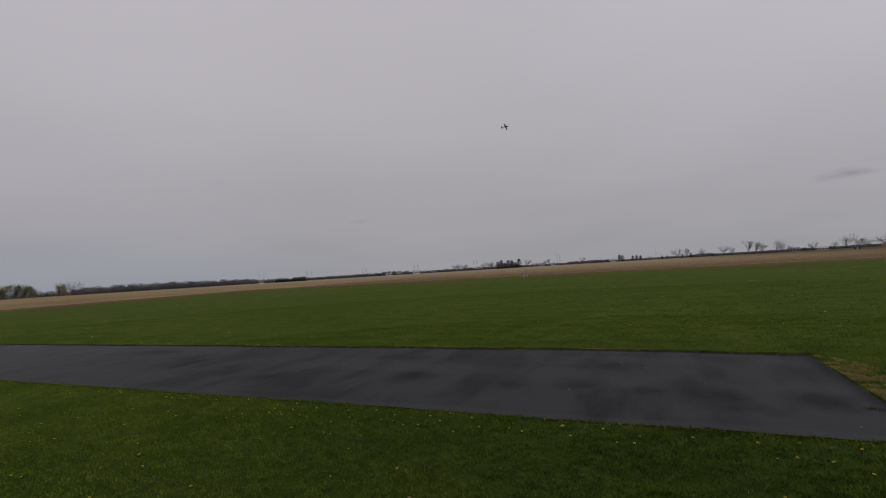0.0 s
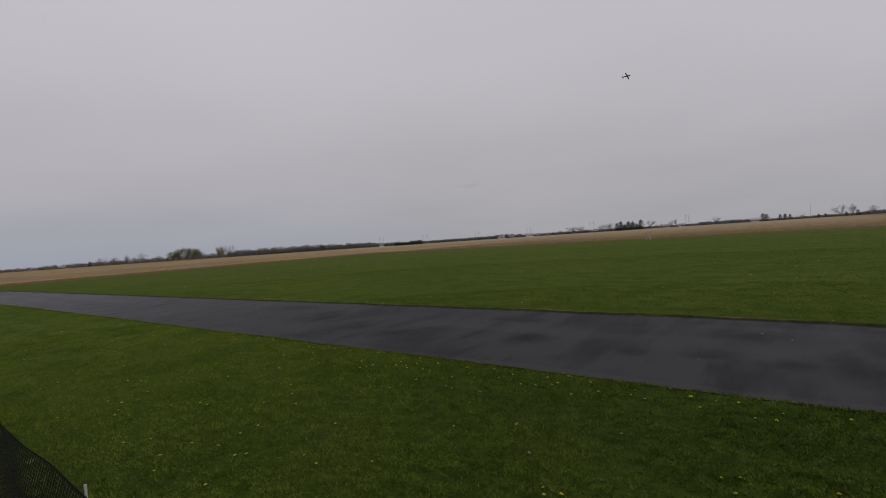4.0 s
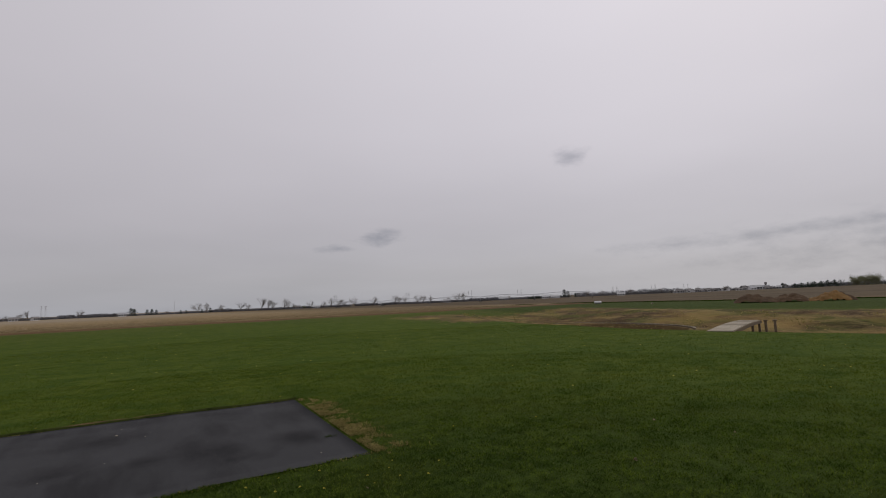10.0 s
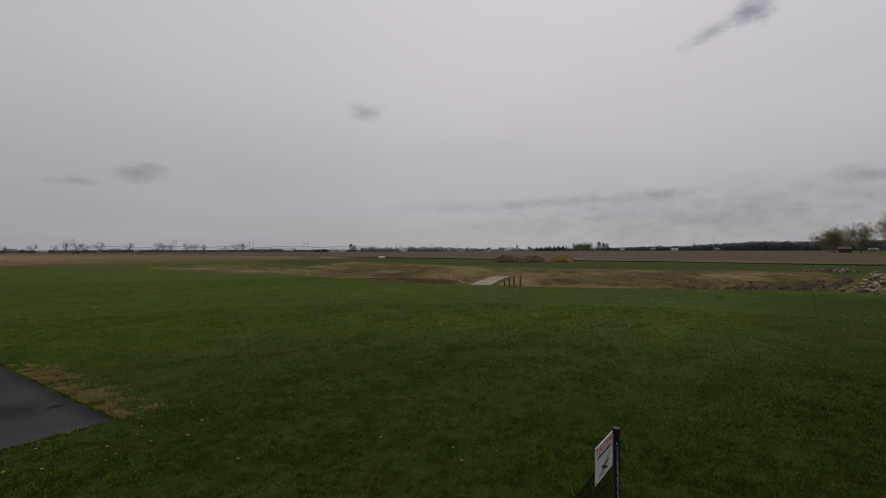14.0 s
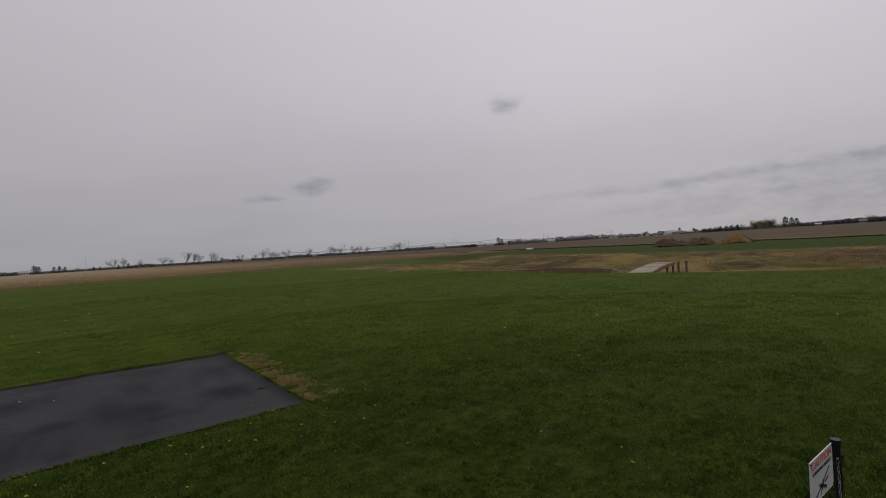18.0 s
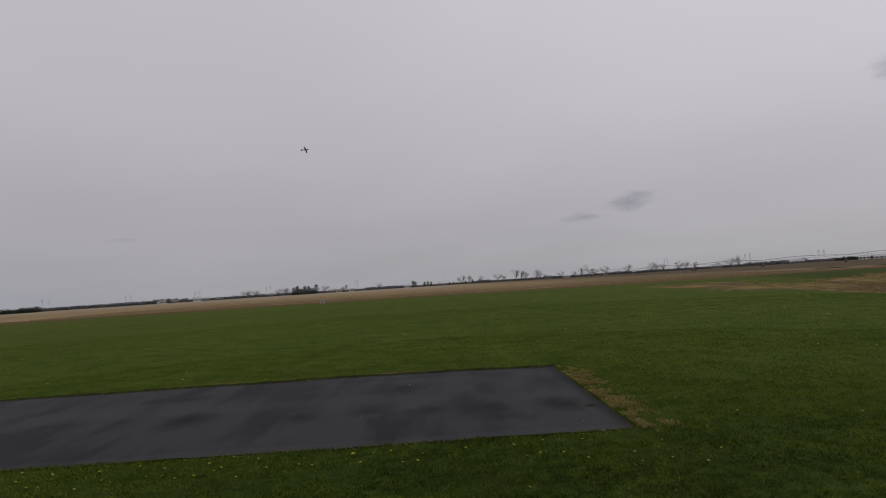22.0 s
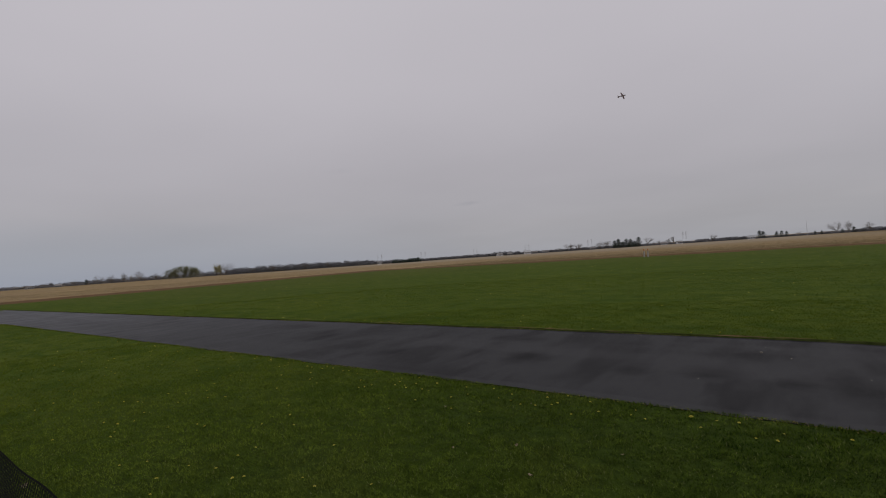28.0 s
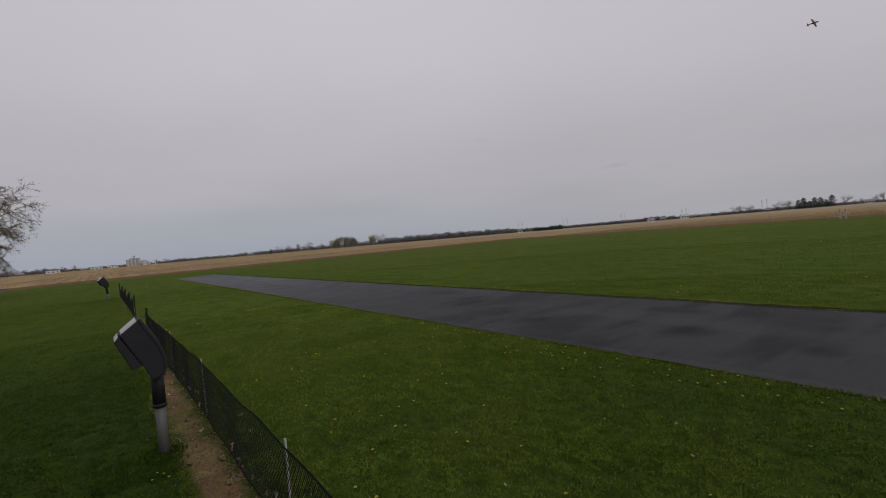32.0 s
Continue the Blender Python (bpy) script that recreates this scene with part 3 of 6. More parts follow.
def ditch(x, y):
    """How far along the cut a point lies (0 near lip .. 1 far lip) and how deep the cut is there."""
    w = 19.0 - 0.0 * y
    u = (x - crest_x(y)) / w
    fade = smooth01((62.0 - y) / 34.0) * smooth01((y + 5.0) / 3.6)
    return u, fade


def sink(x, y):
    """How far the open fields lie below the lawn, beyond a hundred metres."""
    x, y = np.asarray(x, dtype=float), np.asarray(y, dtype=float)
    return 1.1 * smooth01((np.hypot(x, y) - 110) / 380) * smooth01((85 - np.degrees(np.arctan2(x, y))) / 45)


def land(x, y):
    x, y = np.asarray(x, dtype=float), np.asarray(y, dtype=float)
    u, fade = ditch(x, y)
    near = smooth01(u / 0.22)
    far = 1 - smooth01((u - 0.36) / 0.64)
    z = -1.75 * np.minimum(near, far) * fade * (u > 0) * (u < 1)
    shelf = smooth01((1.45 - np.hypot((x - POOL[0]) / 4.0, (y - POOL[1]) / 6.5)) / 0.3)
    z = z + shelf * (np.maximum(z, -0.64) - z)
    z = z + (1 - shelf) * 0.10 * lumps(x, y, 0.9, 2.0) * (u > 0.05) * (u < 1.0) * fade
    z = z + 0.42 * np.exp(-((x - 31.5) / 3.2) ** 2 - ((y + 4.4) / 2.2) ** 2)
    r = np.hypot(x, y)
    z = z + 0.010 * lumps(x, y, 0.55, 1.0) * np.clip((r - 1) / 4, 0, 1) * (r < 60)
    level = np.exp(-((y - 7.2) / 3.6) ** 4) * (x < 5)  # graded ground along the runway
    z = z + (1 - level) * 0.035 * lumps(x, y, 0.25, 5.0) * np.clip((r - 12) / 20, 0, 1) * (r < 90)
    return z - sink(x, y)


def soil_mask(x, y):
    u, fade = ditch(x, y)
    cut = smooth01((u - 0.03) / 0.08) * (1 - 0.8 * smooth01((u - 0.82) / 0.45)) * (u < 1.3) * smooth01(fade * 1.6)
    # worn ground running out from the head of the cut
    tail = 0.85 * np.exp(-((x - 24 - (y - 30) * 0.10) / 6.5) ** 2) * smooth01((y - 22) / 10) * (1 - smooth01((y - 44) / 14))
    rim = np.exp(-((y - run_far(x) - 0.10) / 0.16) ** 2) * (x < RUN_X1) * (x > RUN_X0) * 0.75
    strip = np.exp(-((y - 0.57 - 0.04 * np.sin(x * 1.3)) / 0.19) ** 4) * smooth01((-x - 0.6) / 1.6) * (1 - smooth01((-x - 7.5) / 5) * 0.45) * (x > -32) * 0.8
    end = np.exp(-((x - RUN_X1 - 0.16 - 0.10 * np.sin(y * 2.7)) / 0.27) ** 2) * smooth01((y - 5.0) / 0.4) * (1 - smooth01((y - 8.6) / 0.6)) * 0.27
    return np.clip(np.maximum.reduce([cut, tail, strip, end, rim]), 0, 1)


def gap_shade_mask(x, y):
    # painted gap shade fades out between 4 and 13 m from the origin
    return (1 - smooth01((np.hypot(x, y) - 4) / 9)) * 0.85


def stubble_mask(x, y):
    a = smooth01((y - FIELD_FAR + 2.0 * smooth01((x - 2) / 9.0) - 1.0 * np.sin(x * 0.03)) / 24.0 + 0.5)
    b = smooth01((FIELD_LEFT - x) / 30.0 + 0.5)
    c = smooth01((x - 70.0 - 0.10 * (y - 20) * (y < 80)) / 4.0 + 0.5)
    verge = smooth01((y + 16 + (x - 86.6) * 0.0686) / 5.0 + 0.5)
    return np.maximum.reduce([a, b, c * np.where(x > 60, verge, 1)])


def tilled_mask(x, y):
    return np.clip(smooth01((x - 5) / 60.0) * 0.55 + smooth01((x - 70) / 20) * 0.6, 0, 1) * (y > -200)


def far_haze_mask(x, y):
    return smooth01((y - 110) / 150) * smooth01((60 - x) / 80) * smooth01((x + 500) / 200) * 0.8


def worn_mask(x, y):
    """Thinner, browner turf far along the runway and toward the field."""
    return np.clip(0.35 * smooth01((-x - 14) / 40) * smooth01((y - 8) / 10) + 0.30 * smooth01((y - 28) / 40) + 0.7 * smooth01((x - 31) / 6) * 0.5, 0, 0.8)


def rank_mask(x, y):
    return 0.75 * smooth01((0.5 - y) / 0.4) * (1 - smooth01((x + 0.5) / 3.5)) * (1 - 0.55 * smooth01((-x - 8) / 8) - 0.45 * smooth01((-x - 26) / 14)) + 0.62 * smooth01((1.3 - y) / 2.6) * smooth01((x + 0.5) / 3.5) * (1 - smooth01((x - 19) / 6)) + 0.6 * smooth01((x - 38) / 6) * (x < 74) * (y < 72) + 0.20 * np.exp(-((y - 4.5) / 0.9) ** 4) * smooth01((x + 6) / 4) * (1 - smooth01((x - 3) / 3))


def build_ground():
    def axis(lo, hi, fine_lo, fine_hi, step):
        mid = np.arange(fine_lo, fine_hi + step / 2, step)
        up, s, v = [], step, mid[-1]
        while v < hi:
            s *= 1.13
            v += s
            up.append(v)
        down, s, v = [], step, mid[0]
        while v > lo:
            s *= 1.13
            v -= s
            down.append(v)
        return np.array(down[::-1] + list(mid) + up)

    xs, ys = axis(-4500, 4500, -12, 46, 0.33), axis(-4500, 4500, -12, 44, 0.33)
    extra = np.arange(FIELD_FAR - 26, FIELD_FAR + 20.1, 0.9)
    ys = np.unique(np.concatenate([ys, extra]))
    xs = np.unique(np.concatenate([xs, np.arange(FIELD_LEFT - 16, FIELD_LEFT + 16, 1.0)]))
    gx, gy = np.meshgrid(xs, ys)
    x, y = gx.ravel(), gy.ravel()
    z = land(x, y)
    inside = (x > RUN_X0) & (x < RUN_X1) & (y > run_near(x)) & (y < run_far(x))
    z = np.where(inside, np.minimum(z - 0.02, -0.02), z)
    nx = len(xs)
    i = (np.arange(len(ys) - 1)[:, None] * nx + np.arange(nx - 1)[None, :]).ravel()
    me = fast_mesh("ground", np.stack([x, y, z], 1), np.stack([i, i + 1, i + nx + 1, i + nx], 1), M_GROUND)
    for name, f in (("soil", soil_mask), ("stubble", stubble_mask), ("tilled", tilled_mask), ("gap_shade", gap_shade_mask), ("far", far_haze_mask), ("worn", worn_mask), ("rank", rank_mask)):
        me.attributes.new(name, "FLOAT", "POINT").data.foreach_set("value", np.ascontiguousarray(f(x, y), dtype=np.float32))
    me.polygons.foreach_set("use_smooth", [True] * len(me.polygons))
    return tagged(new("ground", me), "mown green lawn with a bare earth cut, ringed by tan stubble fields", "ground", kind="structure")


build_ground()


def build_runway():
    """A thin asphalt slab with a slightly ragged rim."""
    rng = np.random.RandomState(4)
    n = 260
    xs = np.linspace(RUN_X0, RUN_X1, n)
    near = run_near(xs) + rng.normal(0, 0.012, n) + 0.02 * np.sin(xs * 1.9)
    far = run_far(xs) + rng.normal(0, 0.012, n) + 0.02 * np.sin(xs * 2.3 + 1)
    m = 22
    pts = np.array([(x, a + (b - a) * k / m, 0.012 - 0.010 * (k in (0, m))) for x, a, b in zip(xs, near, far) for k in range(m + 1)])
    pts[:, 2] += 0.006 * lumps(pts[:, 0], pts[:, 1], 0.6, 3)
    i = (np.arange(n - 1)[:, None] * (m + 1) + np.arange(m)[None, :]).ravel()
    faces = np.stack([i, i + m + 1, i + m + 2, i + 1], 1)
    rim = np.concatenate([np.arange(0, n * (m + 1), m + 1), np.arange((n - 1) * (m + 1) + 1, n * (m + 1)),
                          np.arange(n * (m + 1) - 1 - (m + 1), 0, -(m + 1)), np.arange(m - 1, 0, -1)])
    low = pts[rim] - np.array([0, 0, 0.06])
    base = len(pts)
    k = np.arange(len(rim))
    skirt = np.stack([rim, base + k, base + (k + 1) % len(rim), np.roll(rim, -1)], 1)[:, ::-1]
    def damp(x, y):
        """Water standing in the shallow dips of the slab."""
        v = 0 * x
        for cx, cy, rx, ry in ((0.5, 6.6, 0.55, 0.75), (-1.0, 6.75, 0.45, 0.45), (1.5, 6.5, 0.35, 0.5), (-0.8, 8.0, 0.5, 0.5), (-0.2, 6.6, 0.25, 0.4), (-2.1, 6.8, 0.35, 0.5),
                               (-3.6, 6.9, 0.45, 0.5), (1.7, 7.6, 0.3, 0.4), (-6.2, 6.4, 0.5, 0.6), (-7.6, 6.7, 0.5, 0.7), (0.7, 6.0, 0.4, 0.3), (-4.6, 8.3, 0.7, 0.4), (-9.5, 7.4, 0.8, 0.9), (-12, 8.2, 1.2, 0.6), (0.9, 8.6, 0.5, 0.4)):
            v = np.maximum(v, np.exp(-((x - cx + 0.15 * (y - cy)) / rx) ** 2 - ((y - cy) / ry) ** 2))
        return v

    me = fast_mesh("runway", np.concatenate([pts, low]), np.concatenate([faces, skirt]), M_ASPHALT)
    at_ = np.concatenate([pts, low])
    me.attributes.new("damp", "FLOAT", "POINT").data.foreach_set("value", np.ascontiguousarray(damp(at_[:, 0], at_[:, 1]), dtype=np.float32))
    me.polygons.foreach_set("use_smooth", [True] * len(me.polygons))
    return tagged(new("runway", me), "dark grey asphalt model-aircraft runway with damp blotches", "runway", kind="structure")


build_runway()


# ---- grass ----
def build_grass():
    rng = np.random.RandomState(11)

    def scatter(r0, r1, count, a0=-112, a1=112):
        r = np.sqrt(rng.uniform(r0 * r0, r1 * r1, count))
        a = np.radians(rng.uniform(a0, a1, count))
        return r * np.sin(a), r * np.cos(a)

    def blades(name, x, y, tall, wide, material, label, fine=True):
        n = len(x)
        z = land(x, y)
        h = tall * rng.uniform(0.55, 1.25, n) * (0.45 + 1.1 * patchy(x, y, 0.11 if fine else 0.16, 3))
        w = wide * rng.uniform(0.7, 1.3, n)
        yaw = rng.uniform(0, 2 * np.pi, n)
        lean = (rng.uniform(0.2, 1.3, n) if fine else rng.uniform(0.4, 1.5, n)) * h
        side = np.stack([np.cos(yaw), np.sin(yaw), np.zeros(n)], 1) * w[:, None] * 0.5
        turn = yaw + np.pi / 2 + rng.normal(0, 0.5, n)
        fwd = np.stack([np.cos(turn), np.sin(turn), np.zeros(n)], 1) * lean[:, None]
        p = np.stack([x, y, z - 0.004], 1)
        up = np.zeros((n, 3))
        up[:, 2] = h
        if not fine:
            v = np.stack([p - side, p + side, p + fwd + up], 1).reshape(-1, 3)
            ob = new(name, fast_mesh(name, v, np.arange(3 * n).reshape(-1, 3), material))
            return tagged(ob, label, "grass", kind="stuff")
        v = np.stack([p - side, p + side, p + fwd * 0.35 + up * 0.6 + side * 0.8, p + fwd * 0.35 + up * 0.6 - side * 0.8, p + fwd + up], 1).reshape(-1, 3)
        i = np.arange(n) * 5
        tris = np.concatenate([np.stack([i, i + 1, i + 2], 1), np.stack([i, i + 2, i + 3], 1), np.stack([i + 3, i + 2, i + 4], 1)])
        ob = new(name, fast_mesh(name, v, tris, material))
        return tagged(ob, label, "grass", kind="stuff")

    def lawn(x, y, keep_soil=0.35):
        ok = ~((x > RUN_X0) & (x < RUN_X1) & (y > run_near(x) + 0.02) & (y < run_far(x) - 0.02))
        ok &= (soil_mask(x, y) + rng.normal(0, 0.12, len(x)) < keep_soil) & (stubble_mask(x, y) + rng.normal(0, 0.07, len(x)) < 0.17)
        thin = 0.45 * patchy(x, y, 0.09, 7) + 0.30 * patchy(x, y, 0.35, 1) + 0.25 * patchy(x, y, 1.4, 2)
        ok &= rng.uniform(0, 1, len(x)) < np.clip((thin - 0.25) * 3.4, 0.10, 1)
        return x[ok], y[ok]

    def near_blades(x, y, small):
        r = np.hypot(x, y)
        ok = rng.uniform(0, 1, len(x)) < ((5.4 - r) / 2.0 if small else np.minimum((10.0 - r) / 3.5, (r - 3.4) / 2.0))
        x, y = x[ok], y[ok]
        back = (y < 0.36 + 0.08 * np.sin(x * 2.1)) & (x < -1 + rng.normal(0, 0.8, len(x))) | (rng.uniform(0, 0.85, len(x)) < rank_mask(x, y))
        blades("rank_grass", x[back], y[back], 0.026, 0.008 if small else 0.010, M_RANK, "longer dark green grass and clover behind the fence", False)
        blades("lawn_grass", x[~back], y[~back], 0.020 if small else 0.025, 0.0072 if small else 0.009, M_BLADE if small else M_MID, "short mown green lawn grass", False)

    for r0, r1, count, small in ((1.3, 5.4, 820000, True), (3.4, 10.0, 820000, False)):
        x, y = lawn(*scatter(r0, r1, count))
        near_blades(x, y, small)
    x, y = lawn(*scatter(0.3, 7.0, 120000, 100, 260))
    blades("rank_grass", x, y, 0.028, 0.012, M_RANK, "longer dark green grass and clover behind the fence", False)
    x, y = lawn(*scatter(0.2, 1.5, 30000))
    blades("rank_grass", x, y, 0.028, 0.010, M_RANK, "longer dark green grass and clover behind the fence", False)
    x, y = lawn(*scatter(6.5, 15.0, 400000))
    ok = rng.uniform(0, 1, len(x)) < (np.hypot(x, y) - 6.5) / 3.5
    x, y = x[ok], y[ok]
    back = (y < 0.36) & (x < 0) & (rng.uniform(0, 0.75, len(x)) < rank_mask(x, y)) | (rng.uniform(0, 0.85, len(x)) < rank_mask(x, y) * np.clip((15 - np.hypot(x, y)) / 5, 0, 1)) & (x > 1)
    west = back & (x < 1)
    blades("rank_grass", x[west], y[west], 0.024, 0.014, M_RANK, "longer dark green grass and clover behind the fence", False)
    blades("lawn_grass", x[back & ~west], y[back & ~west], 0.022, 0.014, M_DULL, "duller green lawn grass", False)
    blades("lawn_grass", x[~back], y[~back], 0.024, 0.014, M_TURF, "short mown green lawn grass", False)
    x, y = lawn(*scatter(15.0, 30.0, 240000))
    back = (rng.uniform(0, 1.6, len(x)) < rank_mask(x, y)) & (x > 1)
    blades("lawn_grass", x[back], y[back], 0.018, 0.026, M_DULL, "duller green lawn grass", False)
    x, y = x[~back], y[~back]
    blades("lawn_grass", x, y, 0.022, 0.028, M_TURF, "short mown green lawn grass", False)
    x, y = lawn(*scatter(28.0, 66.0, 130000))
    keep = rng.uniform(0, 1, len(x)) < np.clip((66 - np.hypot(x, y)) / 34, 0, 1) ** 1.2
    blades("lawn_grass", x[keep], y[keep], 0.020, 0.05, M_TURF, "short mown green lawn grass", False)
    # taller fringe where the mower does not reach: along the runway and the fence
    ex = rng.uniform(-30, RUN_X1 + 0.1, 26000) ** 1.0
    ey = np.where(rng.uniform(0, 1, len(ex)) < 0.5, run_near(ex) - np.abs(rng.normal(0, 0.06, len(ex))) + 0.03, run_far(ex) + np.abs(rng.normal(0, 0.07, len(ex))) - 0.03)
    keep = rng.uniform(0, 1, len(ex)) < 0.55 + 0.45 * np.sin(ex * 2.3) * np.sin(ex * 0.9 + 1)
    blades("edge_grass", ex[keep], ey[keep], 0.021, 0.012, M_BLADE, "longer grass fringe along the asphalt edge")
    ex = rng.uniform(-44, RUN_X1 + 0.1, 16000)
    side = rng.uniform(0, 1, len(ex)) < 0.4
    ey = np.where(side, run_near(ex) + rng.normal(0.0, 0.03, len(ex)), run_far(ex) + rng.normal(0.02, 0.04, len(ex)))
    keep = patchy(ex, ey, 0.5, 9) + rng.normal(0, 0.15, len(ex)) > 0.5
    blades("dry_grass", ex[keep], ey[keep], 0.014, 0.014, M_DRY, "dead straw-coloured grass along the asphalt edge")
    fx = rng.uniform(-14, 4, 9000)
    blades("edge_grass", fx, FENCE_Y + 0.12 + np.abs(rng.normal(0, 0.07, len(fx))), 0.07, 0.008, M_BLADE, "longer grass growing along the fence")
    # a ragged line of dark weeds along the tilled field
    wy = rng.uniform(-70, 85, 26000)
    wx = 69.0 + 0.10 * (wy - 20) * (wy < 80) + rng.normal(0, 1.0, len(wy)) * (0.5 + patchy(wy * 0, wy, 4.0, 6))
    ok = patchy(wy * 0, wy, 7.0, 3) + rng.normal(0, 0.3, len(wy)) > 0.25
    blades("field_weeds", wx[ok], wy[ok], 0.09, 0.16, M_RANK, "dark weeds along the edge of the tilled field", False)
    # weeds that have come up through the asphalt
    wx, wy = 1.86 + rng.normal(0, 0.05, 130), 6.24 + rng.normal(0, 0.03, 130)
    blades("weed_tuft", wx, wy, 0.035, 0.008, M_RANK, "small green weed tuft growing through the asphalt")
    wx, wy = -4.90 + rng.normal(0, 0.13, 900), 0.24 + rng.normal(0, 0.09, 900)
    blades("weed_tuft", wx, wy, 0.040, 0.012, M_RANK, "dark weeds round the foot of the pipe")
    # the cut turf edge along the asphalt's far side, darkened for grass-overhang shade
    n = 900
    lx = np.linspace(RUN_X0, RUN_X1 + 0.05, n)
    ly = run_far(lx) + 0.02 * (patchy(lx, lx * 0, 0.3, 4) - 0.5) + 0.02 * np.sin(lx * 2.3 + 1)
    lh = 0.010 + 0.028 * patchy(lx, lx * 0 + 3, 0.22, 6)
    rows_ = [(ly - 0.015, lx * 0 - 0.01), (ly + 0.005, lh), (ly + 0.05, lh + 0.004), (ly + 0.12, lx * 0 + 0.008), (ly + 0.16, lx * 0 - 0.01)]
    pts = np.stack([np.stack([lx, yy, zz], 1) for yy, zz in rows_], 1).reshape(-1, 3)
    i = (np.arange(n - 1)[:, None] * 5 + np.arange(4)[None, :]).ravel()
    tagged(new("turf_edge", fast_mesh("turf_edge", pts, np.stack([i, i + 5, i + 6, i + 1], 1), M_LIP)), "ragged cut turf edge along the asphalt, coloured dark as its shade", "turf edge", kind="structure")
    # dead grass at the end of the runway and on the banks of the cut
    dx, dy = RUN_X1 + 0.06 + np.abs(rng.normal(0.0, 0.17, 36000)), rng.uniform(5.1, 9.2, 36000)
    ok = 0.6 * patchy(dx, dy, 0.20, 4) + 0.4 * patchy(dx, dy, 0.6, 6) + rng.normal(0, 0.06, len(dx)) - 0.12 * (dx - RUN_X1) > 0.53
    blades("dry_grass", dx[ok], dy[ok], 0.026, 0.010, M_DRY, "dead straw-coloured grass at the runway end")
    cx, cy = rng.uniform(17, 46, 90000), rng.uniform(-32, 52, 90000)
    u, fade = ditch(cx, cy)
    ok = (u > 0.02) & (u < 0.95) & (lumps(cx, cy, 0.8, 4) + rng.normal(0, 0.3, len(cx)) > 0.35) & (fade > 0.25)
    blades("dry_grass", cx[ok], cy[ok], 0.08, 0.05, M_DRY, "dry weeds on the banks of the cut")
    # yellowed grass round the boulders
    mx, my = 29.5 + rng.normal(0, 2.6, 9000), -4.4 + rng.normal(0, 1.1, 9000)
    ok = patchy(mx, my, 0.8, 5) + rng.normal(0, 0.15, len(mx)) > 0.5
    blades("dry_grass", mx[ok], my[ok], 0.07, 0.05, M_DRY, "yellowed grass between the boulders", False)
    # stubble standing along the edge of the maize field
    sx = np.concatenate([rng.uniform(-64, 62, 42000), rng.uniform(-125, -80, 9000)])
    sy = np.concatenate([FIELD_FAR + 1.5 + rng.exponential(16, 42000), rng.uniform(-25, 70, 9000)])
    sy[:42000] = np.round(sy[:42000] / 0.75) * 0.75 + rng.normal(0, 0.08, 42000)
    blades("maize_stubble", sx, sy, 0.10, 0.06, M_STRAW, "tan cut maize stubble standing in rows")


build_grass()

